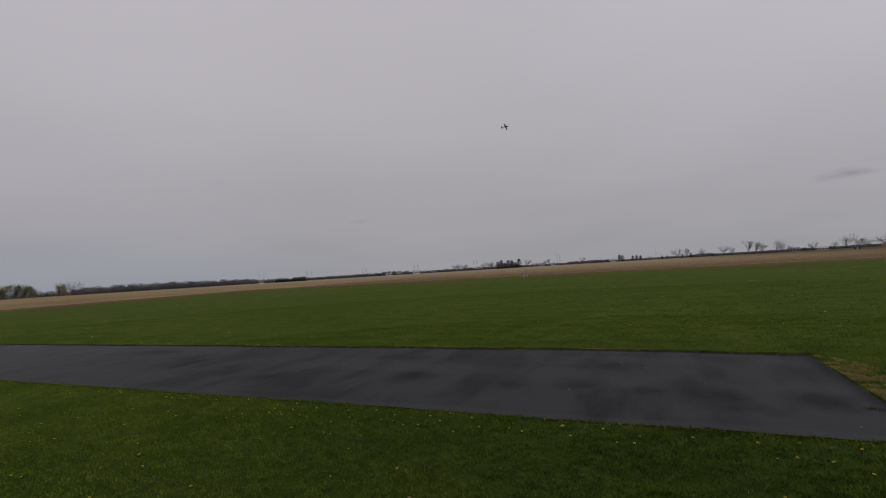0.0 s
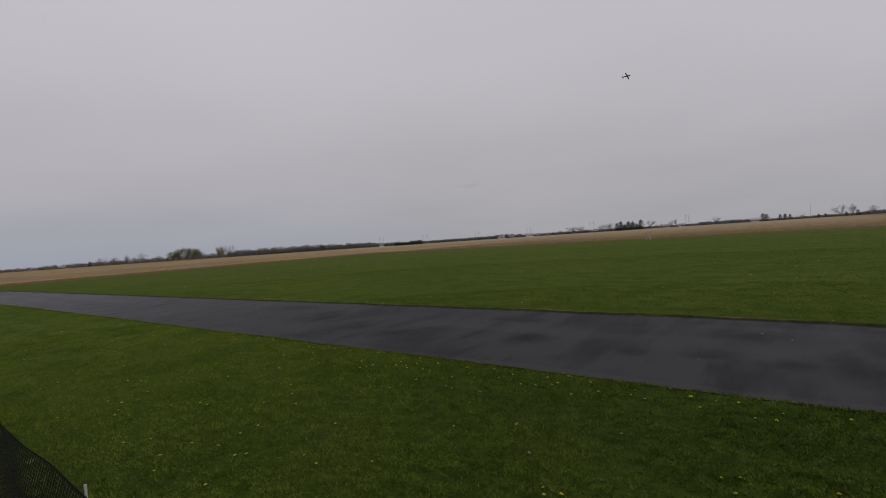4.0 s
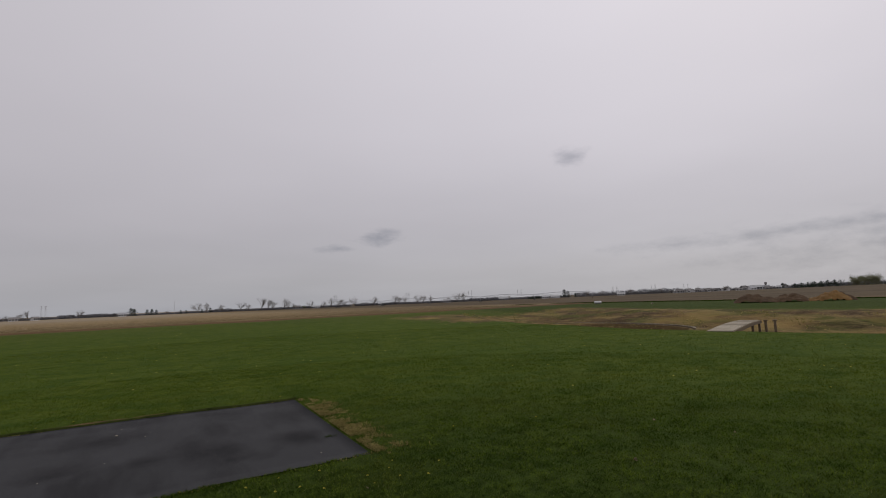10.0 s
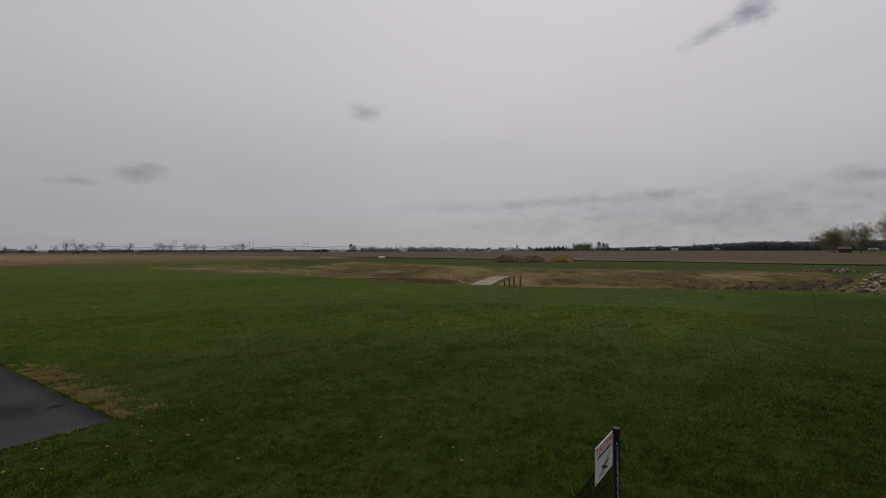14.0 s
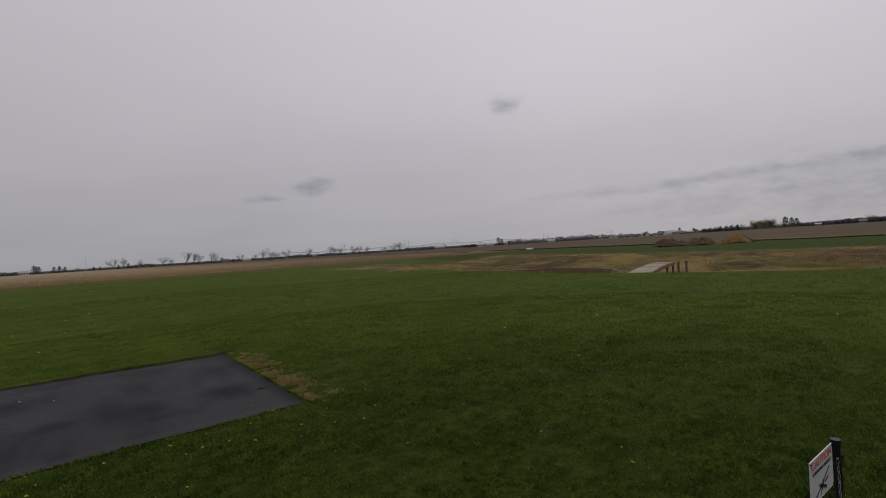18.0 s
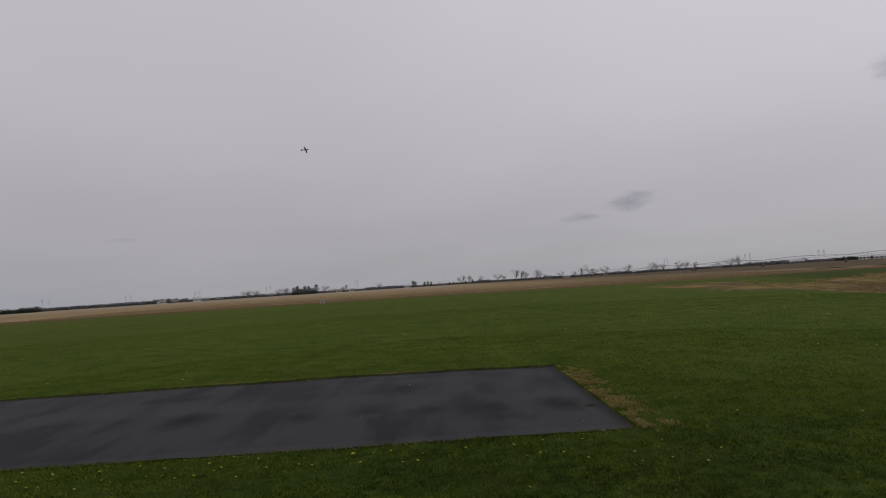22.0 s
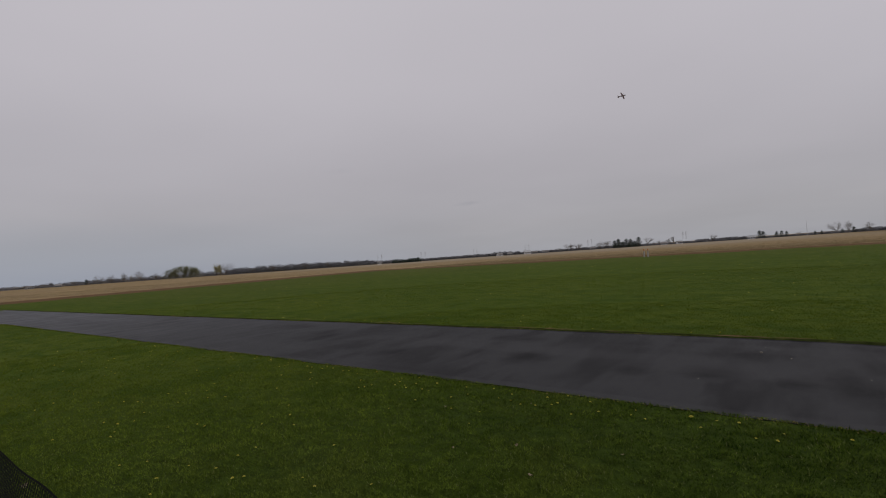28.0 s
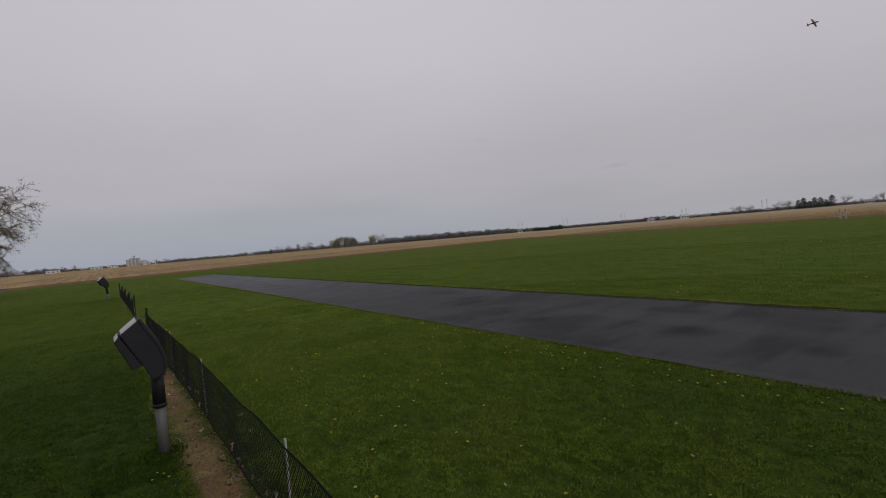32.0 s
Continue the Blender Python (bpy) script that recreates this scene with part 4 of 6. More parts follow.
# ---- the safety fence and what stands by it ----
def fence(x0, x1, posts, height, label, group, sag=0.012):
    """A low net fence along x on the line FENCE_Y, with a sagging top edge. posts: (x, height, black)."""
    f = thing("safety_fence", pose(0, FENCE_Y, 0), label, "fence", group)

    def top(x):
        near = min(abs(x - p[0]) for p in posts)
        return height - 0.075 * smooth01((x - 0.2) / 2.4) - sag * min(1.0, near / 1.4) ** 1.5 + 0.004 * math.sin(x * 7)

    def line(x):
        return -0.017 * max(0.0, x + 2.9) + 0.0175 * max(-6.3, min(0.0, x + 6.0)) + 0.009 * min(0.0, x + 18.0)

    rng = random.Random(3)
    step, verts, faces = 0.046, [], []
    n = int((x1 - x0) / step)
    lean = int(height / step * 0.9)
    w = 0.0031
    for sign in (1, -1):
        for i in range(-lean, n + lean, 1):
            xa, xb = x0 + i * step, x0 + i * step + sign * lean * step
            prev = None
            for k in range(5):
                s = k / 4
                x = xa + (xb - xa) * s
                if x < x0 or x > x1:
                    prev = None
                    continue
                t = top(x)
                c = (x, line(x) + 0.004 * math.sin(x * 5.1) + 0.007 * math.sin(s * 3.1) * math.sin(x * 2.2) + 0.002 * sign, 0.015 + (t - 0.015) * s)
                base = len(verts)
                verts += [(c[0] - w, c[1], c[2]), (c[0] + w, c[1], c[2]), (c[0], c[1] + w, c[2])]
                if prev is not None:
                    for a, b in ((0, 1), (1, 2), (2, 0)):
                        faces.append((prev + a, prev + b, base + b, base + a))
                prev = base
    # selvedges at the top and the foot
    for z_of in (lambda x: top(x), lambda x: 0.016):
        prev = None
        for k in range(int((x1 - x0) / 0.12) + 1):
            x = min(x1, x0 + k * 0.12)
            y = line(x) + 0.004 * math.sin(x * 5.1)
            base = len(verts)
            verts += [(x, y - 0.004, z_of(x) - 0.005), (x, y + 0.004, z_of(x) - 0.005), (x, y, z_of(x) + 0.006)]
            if prev is not None:
                for a, b in ((0, 1), (1, 2), (2, 0)):
                    faces.append((prev + a, prev + b, base + b, base + a))
            prev = base
    part("net", (verts, [], faces), M_NET, f, "black plastic mesh netting")
    for x, h, black in posts:
        bm = bm_new()
        tilt, off = rng.uniform(-0.02, 0.02), line(x)
        if black:
            rod(bm, (x, off + 0.025, -0.05), (x + tilt, off + 0.03, h), 0.015, 0.015, 10)
            rod(bm, (x + tilt * 0.6, off + 0.028, h * 0.6), (x + tilt, off + 0.03, h), 0.018, 0.018, 10)
            rod(bm, (x + tilt, off + 0.03, h), (x + tilt, off + 0.03, h + 0.035), 0.023, 0.023, 12)
            p = part("post", bm, M_BLACK, f, "black tube post with a cap")
            bs = bm_new()
            rod(bs, (x - 0.030, off + 0.016, -0.03), (x + tilt - 0.026, off + 0.018, h - 0.05), 0.006, 0.006, 8)
            part("stake", bs, M_STAKE, p, "thin pale stake tied to the post")
        else:
            rod(bm, (x, off + 0.02, -0.05), (x + tilt, off + 0.02 + tilt, h), 0.0075, 0.007, 8)
            p = part("post", bm, M_STAKE, f, "thin pale stake")
        for z in () if black else (0.12, 0.30, 0.48):
            bt = bm_new()
            rod(bt, (x + tilt * z - 0.013, off + 0.004, z), (x + tilt * z + 0.013, off + 0.004, z), 0.008, 0.008, 6)
            part("cable_tie", bt, M_BLACK, p)
    return f


fence(-12.4, 3.11, [(-12.35, 0.66, True), (-8.4, 0.615, False), (-5.75, 0.615, False), (-2.86, 0.615, False), (0.1, 0.60, False), (3.10, 0.565, True)],
      0.60, "low black net fence on thin stakes before the lawn", "safety fences")
fence(-31.0, -17.8, [(-30.9, 0.66, True), (-27.0, 0.62, True), (-24.0, 0.62, True), (-20.8, 0.63, True), (-17.85, 0.66, True)],
      0.62, "farther low sagging black net fence on black posts", "safety fences", 0.20)


def control_box(m, label):
    """A tilted grey plastic housing in two shells on a sleeved pipe."""
    t = thing("control_box", m, label, "outdoor box", "control boxes along the fence")
    bm = bm_new()
    rod(bm, (0, 0, -0.1), (0, 0, 0.50), 0.042, 0.042, 16)
    part("pipe", bm, M_PIPE, t, "grey plastic pipe", True)
    bm = bm_new()
    rod(bm, (0, 0, 0.43), (0, 0, 0.75), 0.052, 0.050, 16)
    rod(bm, (0, 0, 0.43), (0, 0, 0.46), 0.058, 0.058, 16)
    part("sleeve", bm, M_BLACK, t, "black sleeve over the pipe", True)
    slim = Matrix.Translation((0, 0, 0.098)) @ Matrix.Diagonal((1, 0.66, 0.91, 1))

    def shell(name, outline, half, bevel, material, parent, label=""):
        """A moulded piece: its side outline (y, z), drawn out across the box."""
        bm = bm_new()
        ends = [[bm.verts.new((x, y, z)) for y, z in outline] for x in (-half, half)]
        n = len(outline)
        for i in range(n):
            j = (i + 1) % n
            bm.faces.new((ends[0][i], ends[0][j], ends[1][j], ends[1][i]))
        bm.faces.new(ends[0][::-1])
        bm.faces.new(ends[1])
        bmesh.ops.recalc_face_normals(bm, faces=list(bm.faces))
        bm.transform(slim)
        return part(name, bevelled(bm, bevel, 2), material, parent, label)

    hood = shell("hood", [(-0.365, 1.120), (-0.165, 1.235), (-0.070, 1.105), (0.020, 0.985), (0.078, 0.865), (0.085, 0.775), (0.050, 0.697), (-0.045, 0.665), (-0.090, 0.708), (-0.141, 0.800)], 0.165, 0.010, M_BOX, t, "dark grey moulded hood")
    shell("rear_shell", [(-0.168, 1.238), (-0.132, 1.254), (-0.036, 1.125), (0.054, 1.001), (0.114, 0.862), (0.117, 0.770), (0.072, 0.690), (0.045, 0.700), (0.082, 0.775), (0.074, 0.865), (0.016, 0.985), (-0.074, 1.105)], 0.172, 0.007, M_BOX, hood, "curved rear shell")
    lid = shell("lid", [(-0.428, 1.063), (-0.372, 1.112), (-0.152, 0.812), (-0.275, 0.791)], 0.155, 0.010, M_BOX, t, "thick grey lid")
    shell("top_panel", [(-0.357, 1.128), (-0.352, 1.137), (-0.178, 1.237), (-0.173, 1.228)], 0.150, 0.003, M_BOXTOP, hood, "pale top")
    shell("top_panel", [(-0.424, 1.069), (-0.426, 1.078), (-0.380, 1.117), (-0.376, 1.109)], 0.140, 0.003, M_BOXTOP, lid, "pale top")
    bm = bm_new()
    rod(bm, slim @ Vector((-0.13, -0.372, 1.118)), slim @ Vector((0.13, -0.372, 1.118)), 0.008, 0.008, 8)
    part("hinge", bm, M_BLACK, lid)
    return t


near_box = control_box(pose(-4.93, 0.292, 0), "tilted grey plastic box on a pipe beside the fence")
copy_thing(near_box, pose(-28.4, 0.02, -0.12, 4, 0, 16) @ Matrix.Scale(1.06, 4))


# ---- the warning sign on the fence ----
def warning_sign(m):
    t = thing("warning_sign", m, "white warning sign with red heading tied to the fence end", "sign")
    bm = bm_new()
    box(bm, -0.165, 0.165, -0.002, 0.002, -0.105, 0.105)
    sheet = part("sheet", bevelled(bm, 0.0008, 1), M_SIGN, t)

    def words(body, size, x, z, material, name, wide=1.0):
        c = bpy.data.curves.new(name, "FONT")
        c.body, c.size, c.extrude, c.align_x = body, size, 0.0006, "CENTER"
        tmp = new(name, c)
        me = bpy.data.meshes.new_from_object(tmp.evaluated_get(bpy.context.evaluated_depsgraph_get()))
        bpy.data.objects.remove(tmp)
        me.materials.append(material)
        for v in me.vertices:
            px, py, pz = v.co
            v.co = (x + px * wide, -0.0032 - pz, z + py)
        ob = new(name, me)
        ob.parent = sheet
        return ob

    words("CAUTION", 0.052, 0.0, 0.060, M_RED, "heading", 1.25)
    words("LOW FLYING AIRCRAFT", 0.024, 0.0, 0.030, M_INK, "line", 1.05)
    # the printed aircraft: fuselage, wing and tail as a flat drawing
    bm = bm_new()
    for a, b, r in (((-0.11, -0.085), (0.105, 0.010), 0.0045), ((-0.05, -0.035), (0.055, -0.075), 0.008), ((0.03, -0.045), (0.085, -0.030), 0.006),
                    ((-0.02, -0.062), (0.015, -0.030), 0.011), ((-0.035, -0.088), (-0.015, -0.062), 0.005)):
        d = (Vector(b) - Vector(a)).normalized().orthogonal() * r
        c = [Vector(a) - d, Vector(b) - d, Vector(b) + d, Vector(a) + d]
        vs = [bm.verts.new((q.x, -0.0030, q.y)) for q in c]
        bm.faces.new(vs)
    bmesh.ops.solidify(bm, geom=list(bm.faces), thickness=0.0006)
    part("drawing", bm, M_INK, sheet, "dark printed aircraft outline")
    for x, z in ((-0.155, 0.095), (0.155, 0.095), (-0.155, -0.095), (0.155, -0.095)):
        bm = bm_new()
        rod(bm, (x, -0.005, z), (x, 0.014, z), 0.004, 0.004, 6)
        part("cable_tie", bm, M_BLACK, t)
    return t


warning_sign(pose(2.62, 0.612, 0.600, 0, 0, -1) @ Matrix.Diagonal((0.9, 1, 0.9, 1)))


# ---- dandelions, leaves and pebbles ----
def dandelion(m):
    t = thing("dandelion", m, "yellow dandelion flower in the mown grass", "flower", "dandelions in the lawn")
    bm = bm_new()
    rng = random.Random(5)
    for ring, (r, z, n) in enumerate(((0.022, 0.030, 16), (0.016, 0.035, 12), (0.009, 0.038, 8))):
        for k in range(n):
            a = 2 * math.pi * (k + 0.4 * ring) / n + rng.uniform(-0.1, 0.1)
            c, s = math.cos(a), math.sin(a)
            w = 0.0042
            pts = [(0.004 * c, 0.004 * s, z - 0.008), (r * 0.8 * c - w * s, r * 0.8 * s + w * c, z), (r * c, r * s, z + rng.uniform(-0.003, 0.002)), (r * 0.8 * c + w * s, r * 0.8 * s - w * c, z)]
            bm.faces.new([bm.verts.new(p) for p in pts])
    head = part("flower_head", bm, M_PETAL, t)
    bm = bm_new()
    rod(bm, (0.002, 0, -0.01), (0, 0, 0.028), 0.0025, 0.002, 6)
    part("stem", bm, M_STEM, t)
    bm = bm_new()
    for k in range(5):
        a = 1.26 * k + 0.3
        c, s = math.cos(a), math.sin(a)
        pts = [(0.004 * c, 0.004 * s, 0.004), (0.02 * c - 0.007 * s, 0.02 * s + 0.007 * c, 0.014), (0.042 * c, 0.042 * s, 0.008), (0.02 * c + 0.007 * s, 0.02 * s - 0.007 * c, 0.014)]
        bm.faces.new([bm.verts.new(p) for p in pts])
    part("leaf_rosette", bm, M_STEM, t)
    return t


def on_lawn(x, y):
    return not (RUN_X0 < x < RUN_X1 + 0.1 and run_near(x) - 0.08 < y < run_far(x) + 0.05) and soil_mask(np.array([x]), np.array([y]))[0] < 0.5 and stubble_mask(np.array([x]), np.array([y]))[0] < 0.5


first_flower = dandelion(pose(-0.98, 5.00, 0))
FLOWERS = [(-0.77, 5.02), (0.76, 4.66), (0.90, 4.72), (2.56, 4.51), (3.44, 2.12), (3.26, 1.92), (3.26, 2.78), (-1.48, 2.84), (-1.44, 2.76), (-1.79, 2.39), (4.6, 5.3), (3.4, 5.6), (1.75, 4.35), (1.3, 4.5), (-4.45, 0.24), (-4.52, 0.20), (-4.36, 0.27), (-4.40, 0.16), (-5.6, 0.42)]
rng = random.Random(21)


def place_flower(x, y):
    k = rng.uniform(0.42, 0.72)
    z = float(land(x, y))
    copy_thing(first_flower, Matrix.LocRotScale((x, y, z), Euler((rng.uniform(-0.25, 0.25), rng.uniform(-0.25, 0.25), rng.uniform(0, 6.3))), (k, k, k)))


for x, y in FLOWERS:
    place_flower(x, y)
count = 0
while count < 270:
    # they gather near the fence and the runway's edge
    pick = rng.random()
    if pick < 0.33:
        x, y = rng.uniform(-13, 1.5), rng.triangular(1.0, 5.1, 3.0)
    elif pick < 0.70:
        x, y = rng.triangular(-16, 4, -6), 5.2 - abs(rng.gauss(0, 0.45))
    elif pick < 0.80:
        x, y = rng.uniform(-18, 2), 9.5 + abs(rng.gauss(0, 0.12))
    elif pick < 0.87:
        x, y = rng.uniform(-8, 0.5), rng.uniform(1.0, 2.5)
    elif pick < 0.91:
        x, y = rng.uniform(1, 14), rng.uniform(0.5, 12)
    else:
        x, y = rng.uniform(10, 20), rng.uniform(-3.5, 0.3)
    if x * x + y * y > 2.6 and on_lawn(x, y):
        place_flower(x, y)
        count += 1

for k in range(70):  # a patch that flowers toward the boulders
    x, y = rng.gauss(15.6, 1.5), rng.gauss(-2.5, 0.55)
    if on_lawn(x, y):
        place_flower(x, y)


def far_flowers():
    """The flowers farther off, too small to tell apart."""
    r = np.random.RandomState(8)
    verts, faces = [], []
    while len(faces) < 1500:
        x, y = r.uniform(-40, 24), r.uniform(1, 45)
        if r.uniform() > 0.35 + 0.65 * (0.5 + 0.5 * math.sin(x * 0.5) * math.cos(y * 0.4)) or not on_lawn(x, y) or math.hypot(x, y) < 9:
            continue
        z, s = float(land(x, y)) + 0.032, r.uniform(0.012, 0.024)
        b = len(verts)
        ring = [(x + s * math.cos(a), y + s * math.sin(a), z) for a in np.linspace(0, 2 * math.pi, 6)[:-1]] + [(x, y, z + 0.014)]
        verts += ring
        faces += [(b + k, b + (k + 1) % 5, b + 5) for k in range(5)]
    tagged(part("distant_dandelions", (verts, [], faces), M_PETAL, None), "scattered yellow dandelions in the far lawn", "flowers", kind="stuff")


far_flowers()


def dead_leaf(m):
    bm = bm_new()
    n = 9
    rim = []
    for k in range(n):
        a = 2 * math.pi * k / n
        r = 0.03 * (1 + 0.5 * math.cos(a)) * (1 + 0.2 * math.sin(3 * a))
        rim.append(bm.verts.new((r * math.cos(a), 0.7 * r * math.sin(a), 0.012 * math.cos(2 * a) + 0.008)))
    c = bm.verts.new((0, 0, 0.002))
    for k in range(n):
        bm.faces.new((rim[k], rim[(k + 1) % n], c))
    bmesh.ops.solidify(bm, geom=list(bm.faces), thickness=0.0008)
    ob = part("dead_leaf", bm, M_LEAF, None)
    ob.matrix_world = m
    return tagged(ob, "curled pale dead leaf lying in the grass", "leaf", "dead leaves")


leaf = dead_leaf(pose(4.15, 3.27, 0.03, 0, 0, 20))
for k in range(62):
    if k < 42:
        x, y = rng.uniform(-9.5, -1.6), FENCE_Y - abs(rng.gauss(0.05, 0.14))
    elif k < 48:
        x, y = rng.uniform(-6.5, -4.5), FENCE_Y + 0.08 + rng.uniform(0, 0.2)
    else:
        x, y = rng.uniform(-5, 7), rng.uniform(2, 4.8)
    s = rng.uniform(0.5, 1.3) if k < 48 else rng.uniform(0.35, 0.7)
    copy_thing(leaf, Matrix.LocRotScale((x, y, float(land(x, y)) + (0.004 if k < 42 else 0.024)), Euler((rng.uniform(-0.4, 0.4), rng.uniform(-0.4, 0.4), rng.uniform(0, 6.3))), (s, s, s)))


for k in range(16):
    x = rng.choice((-2.2, -3.3, -4.2, -5.1, -5.6, -6.4, -7.2)) + rng.uniform(-0.4, 0.4)
    s = rng.uniform(0.6, 1.2)
    copy_thing(leaf, Matrix.LocRotScale((x, FENCE_Y - 0.012 - 0.017 * max(0.0, x + 2.9), rng.uniform(0.05, 0.26)), Euler((1.4 + rng.uniform(-0.3, 0.3), rng.uniform(-0.8, 0.8), rng.uniform(-0.4, 0.4))), (s, s, s)))


def soil_crumbs():
    """Small clods and crumbs on the bare strip under the fence."""
    r = np.random.RandomState(31)
    n = 5200
    x = -1.2 - np.abs(r.normal(0, 5.0, n))
    y = 0.57 + 0.04 * np.sin(x * 1.3) + r.normal(0, 0.12, n)
    s = r.uniform(0.004, 0.016, n) * (1 + 1.2 * (r.uniform(0, 1, n) > 0.96))
    c = np.stack([x, y, land(x, y)], 1)
    d = r.uniform(0.6, 1.2, (n, 4, 1)) * np.array([(1, 0, 0), (-0.5, 0.87, 0), (-0.5, -0.87, 0), (0.1, 0.05, 0.8)])[None]
    v = (c[:, None, :] + d * s[:, None, None]).reshape(-1, 3)
    i = np.arange(n) * 4
    f = np.concatenate([np.stack([i + a, i + b, i + 3], 1) for a, b in ((0, 1), (1, 2), (2, 0))])
    tagged(new("soil_crumbs", fast_mesh("soil_crumbs", v, f, M_CRUMB)), "brown clods and crumbs of earth under the fence", "soil", kind="stuff")


soil_crumbs()


def pebble(m):
    bm = bm_new()
    bmesh.ops.create_icosphere(bm, subdivisions=1, radius=0.02)
    r = random.Random(2)
    for v in bm.verts:
        v.co = Vector((v.co.x * r.uniform(0.8, 1.3), v.co.y * r.uniform(0.8, 1.2), v.co.z * 0.55))
    ob = part("pebble", bm, M_PEBBLE, None)
    ob.matrix_world = m
    return tagged(ob, "small pale stone lying on the ground", "stone", "pebbles")


stone = pebble(pose(-0.6, 8.2, 0.02))
for k in range(30):
    if k < 14:
        x, y, z = rng.uniform(-5, 2), rng.uniform(5.5, 9.2), 0.020
    else:
        x, y = rng.uniform(-9, -1.6), FENCE_Y - 0.05 - abs(rng.gauss(0.1, 0.18))
        z = float(land(x, y)) + 0.006
    s = rng.uniform(0.3, 0.9) if k >= 14 else rng.uniform(0.25, 0.5)
    copy_thing(stone, Matrix.LocRotScale((x, y, z), Euler((0, 0, rng.uniform(0, 6.3))), (s, s * rng.uniform(0.7, 1.3), s)))

# ---- the ditch: footbridge, posts, boulders, heaps ----
def footbridge():
    a, b = Vector((19.5, 11.15, 0)), Vector((26.9, 13.75, 0))
    run = (b - a).length
    ang = math.degrees(math.atan2(b.y - a.y, b.x - a.x))
    t = thing("footbridge", pose(a.x, a.y, 0.0, 0, 0, ang), "arched footbridge of pale weathered planks over the ditch", "bridge")

    def rise(s):
        return 0.0 + 0.09 * math.sin(math.pi * min(1, s / run * 0.85)) ** 0.9 - 0.06 * s / run

    n = 52
    pitch = run / n
    for k in range(n):
        s = (k + 0.5) * pitch
        slope = math.degrees(math.atan2(rise(s + 0.05) - rise(s - 0.05), 0.1))
        if k == 0:
            bm = bm_new()
            box(bm, -pitch / 2 + 0.012, pitch / 2 - 0.012, -0.46, 0.46, -0.02, 0.02)
            first = part("plank", bm, M_BOARD, t)
            ob = first
        else:
            ob = new("plank", first.data)
            ob.parent = t
        ob.matrix_local = pose(s, 0.012 * math.sin(k * 2.1), rise(s) + 0.006 * math.sin(k * 4.3), 0, -slope, 0.5 * math.sin(k * 3.7))
    for y in (-0.475, 0.475):
        bm = bm_new()
        for k in range(24):
            s0, s1 = run * k / 24, run * (k + 1) / 24
            vs = [bm.verts.new((s, yy, rise(s) - 0.02 - d)) for s in (s0, s1) for yy in (y - 0.03, y + 0.03) for d in (-0.02, 0.13)]
            for f in ((0, 1, 5, 4), (2, 6, 7, 3), (0, 4, 6, 2), (1, 3, 7, 5), (0, 2, 3, 1), (4, 5, 7, 6)):
                bm.faces.new([vs[i] for i in f])
        bmesh.ops.remove_doubles(bm, verts=list(bm.verts), dist=0.001)
        part("beam", bm, M_BEAM, t, "weathered timber side beam")
    for s in (5.2, 7.4):
        for y in (-0.44, 0.44):
            bm = bm_new()
            w = t.matrix_world @ Vector((s, y, 0))
            box(bm, s - 0.05, s + 0.05, y - 0.05, y + 0.05, float(land(w.x, w.y)) - 0.15, rise(s) - 0.03)
            part("leg", bevelled(bm, 0.008, 1), M_POSTWOOD, t, "dark timber leg")


footbridge()


def piling(x, y, top):
    z = float(land(x, y)) - 0.2
    bm = bm_new()
    rod(bm, (0, 0, z), (0, 0, top), 0.065, 0.06, 10)
    rod(bm, (0, 0, top - 0.07), (0, 0, top), 0.10, 0.10, 10)
    ob = part("piling", bm, M_BEAM, None, smooth=False)
    ob.matrix_world = pose(x, y, 0)
    return tagged(ob, "weathered timber post standing in the ditch", "post", "pilings by the footbridge")


piling(27.0, 13.05, 0.02)
piling(27.3, 12.75, 0.02)


def boulder_shapes(n, material):
    shapes = []
    for k in range(n):
        r = random.Random(40 + k)
        bm = bm_new()
        bmesh.ops.create_icosphere(bm, subdivisions=2, radius=0.5)
        bmesh.ops.rotate(bm, verts=list(bm.verts), matrix=Euler((k, 2 * k, 3 * k)).to_matrix())
        sx, sy, sz = r.uniform(0.8, 1.4), r.uniform(0.7, 1.1), r.uniform(0.5, 0.8)
        cuts = [(Vector((r.gauss(0, 1), r.gauss(0, 1), r.gauss(0, 1))).normalized(), r.uniform(0.16, 0.36)) for _ in range(14)]
        for v in bm.verts:
            for d, h in cuts:  # flat broken faces
                over = v.co.dot(d) - h
                if over > 0:
                    v.co -= d * over
            v.co += Vector((noise.noise(v.co * 3 + Vector((k, 0, 0))), noise.noise(v.co * 3 + Vector((0, k, 5))), noise.noise(v.co * 3))) * 0.02
            v.co = Vector((v.co.x * sx, v.co.y * sy, v.co.z * sz))
        me = bpy.data.meshes.new("boulder")
        bm.to_mesh(me)
        bm.free()
        me.materials.append(material)
        shapes.append(me)
    return shapes


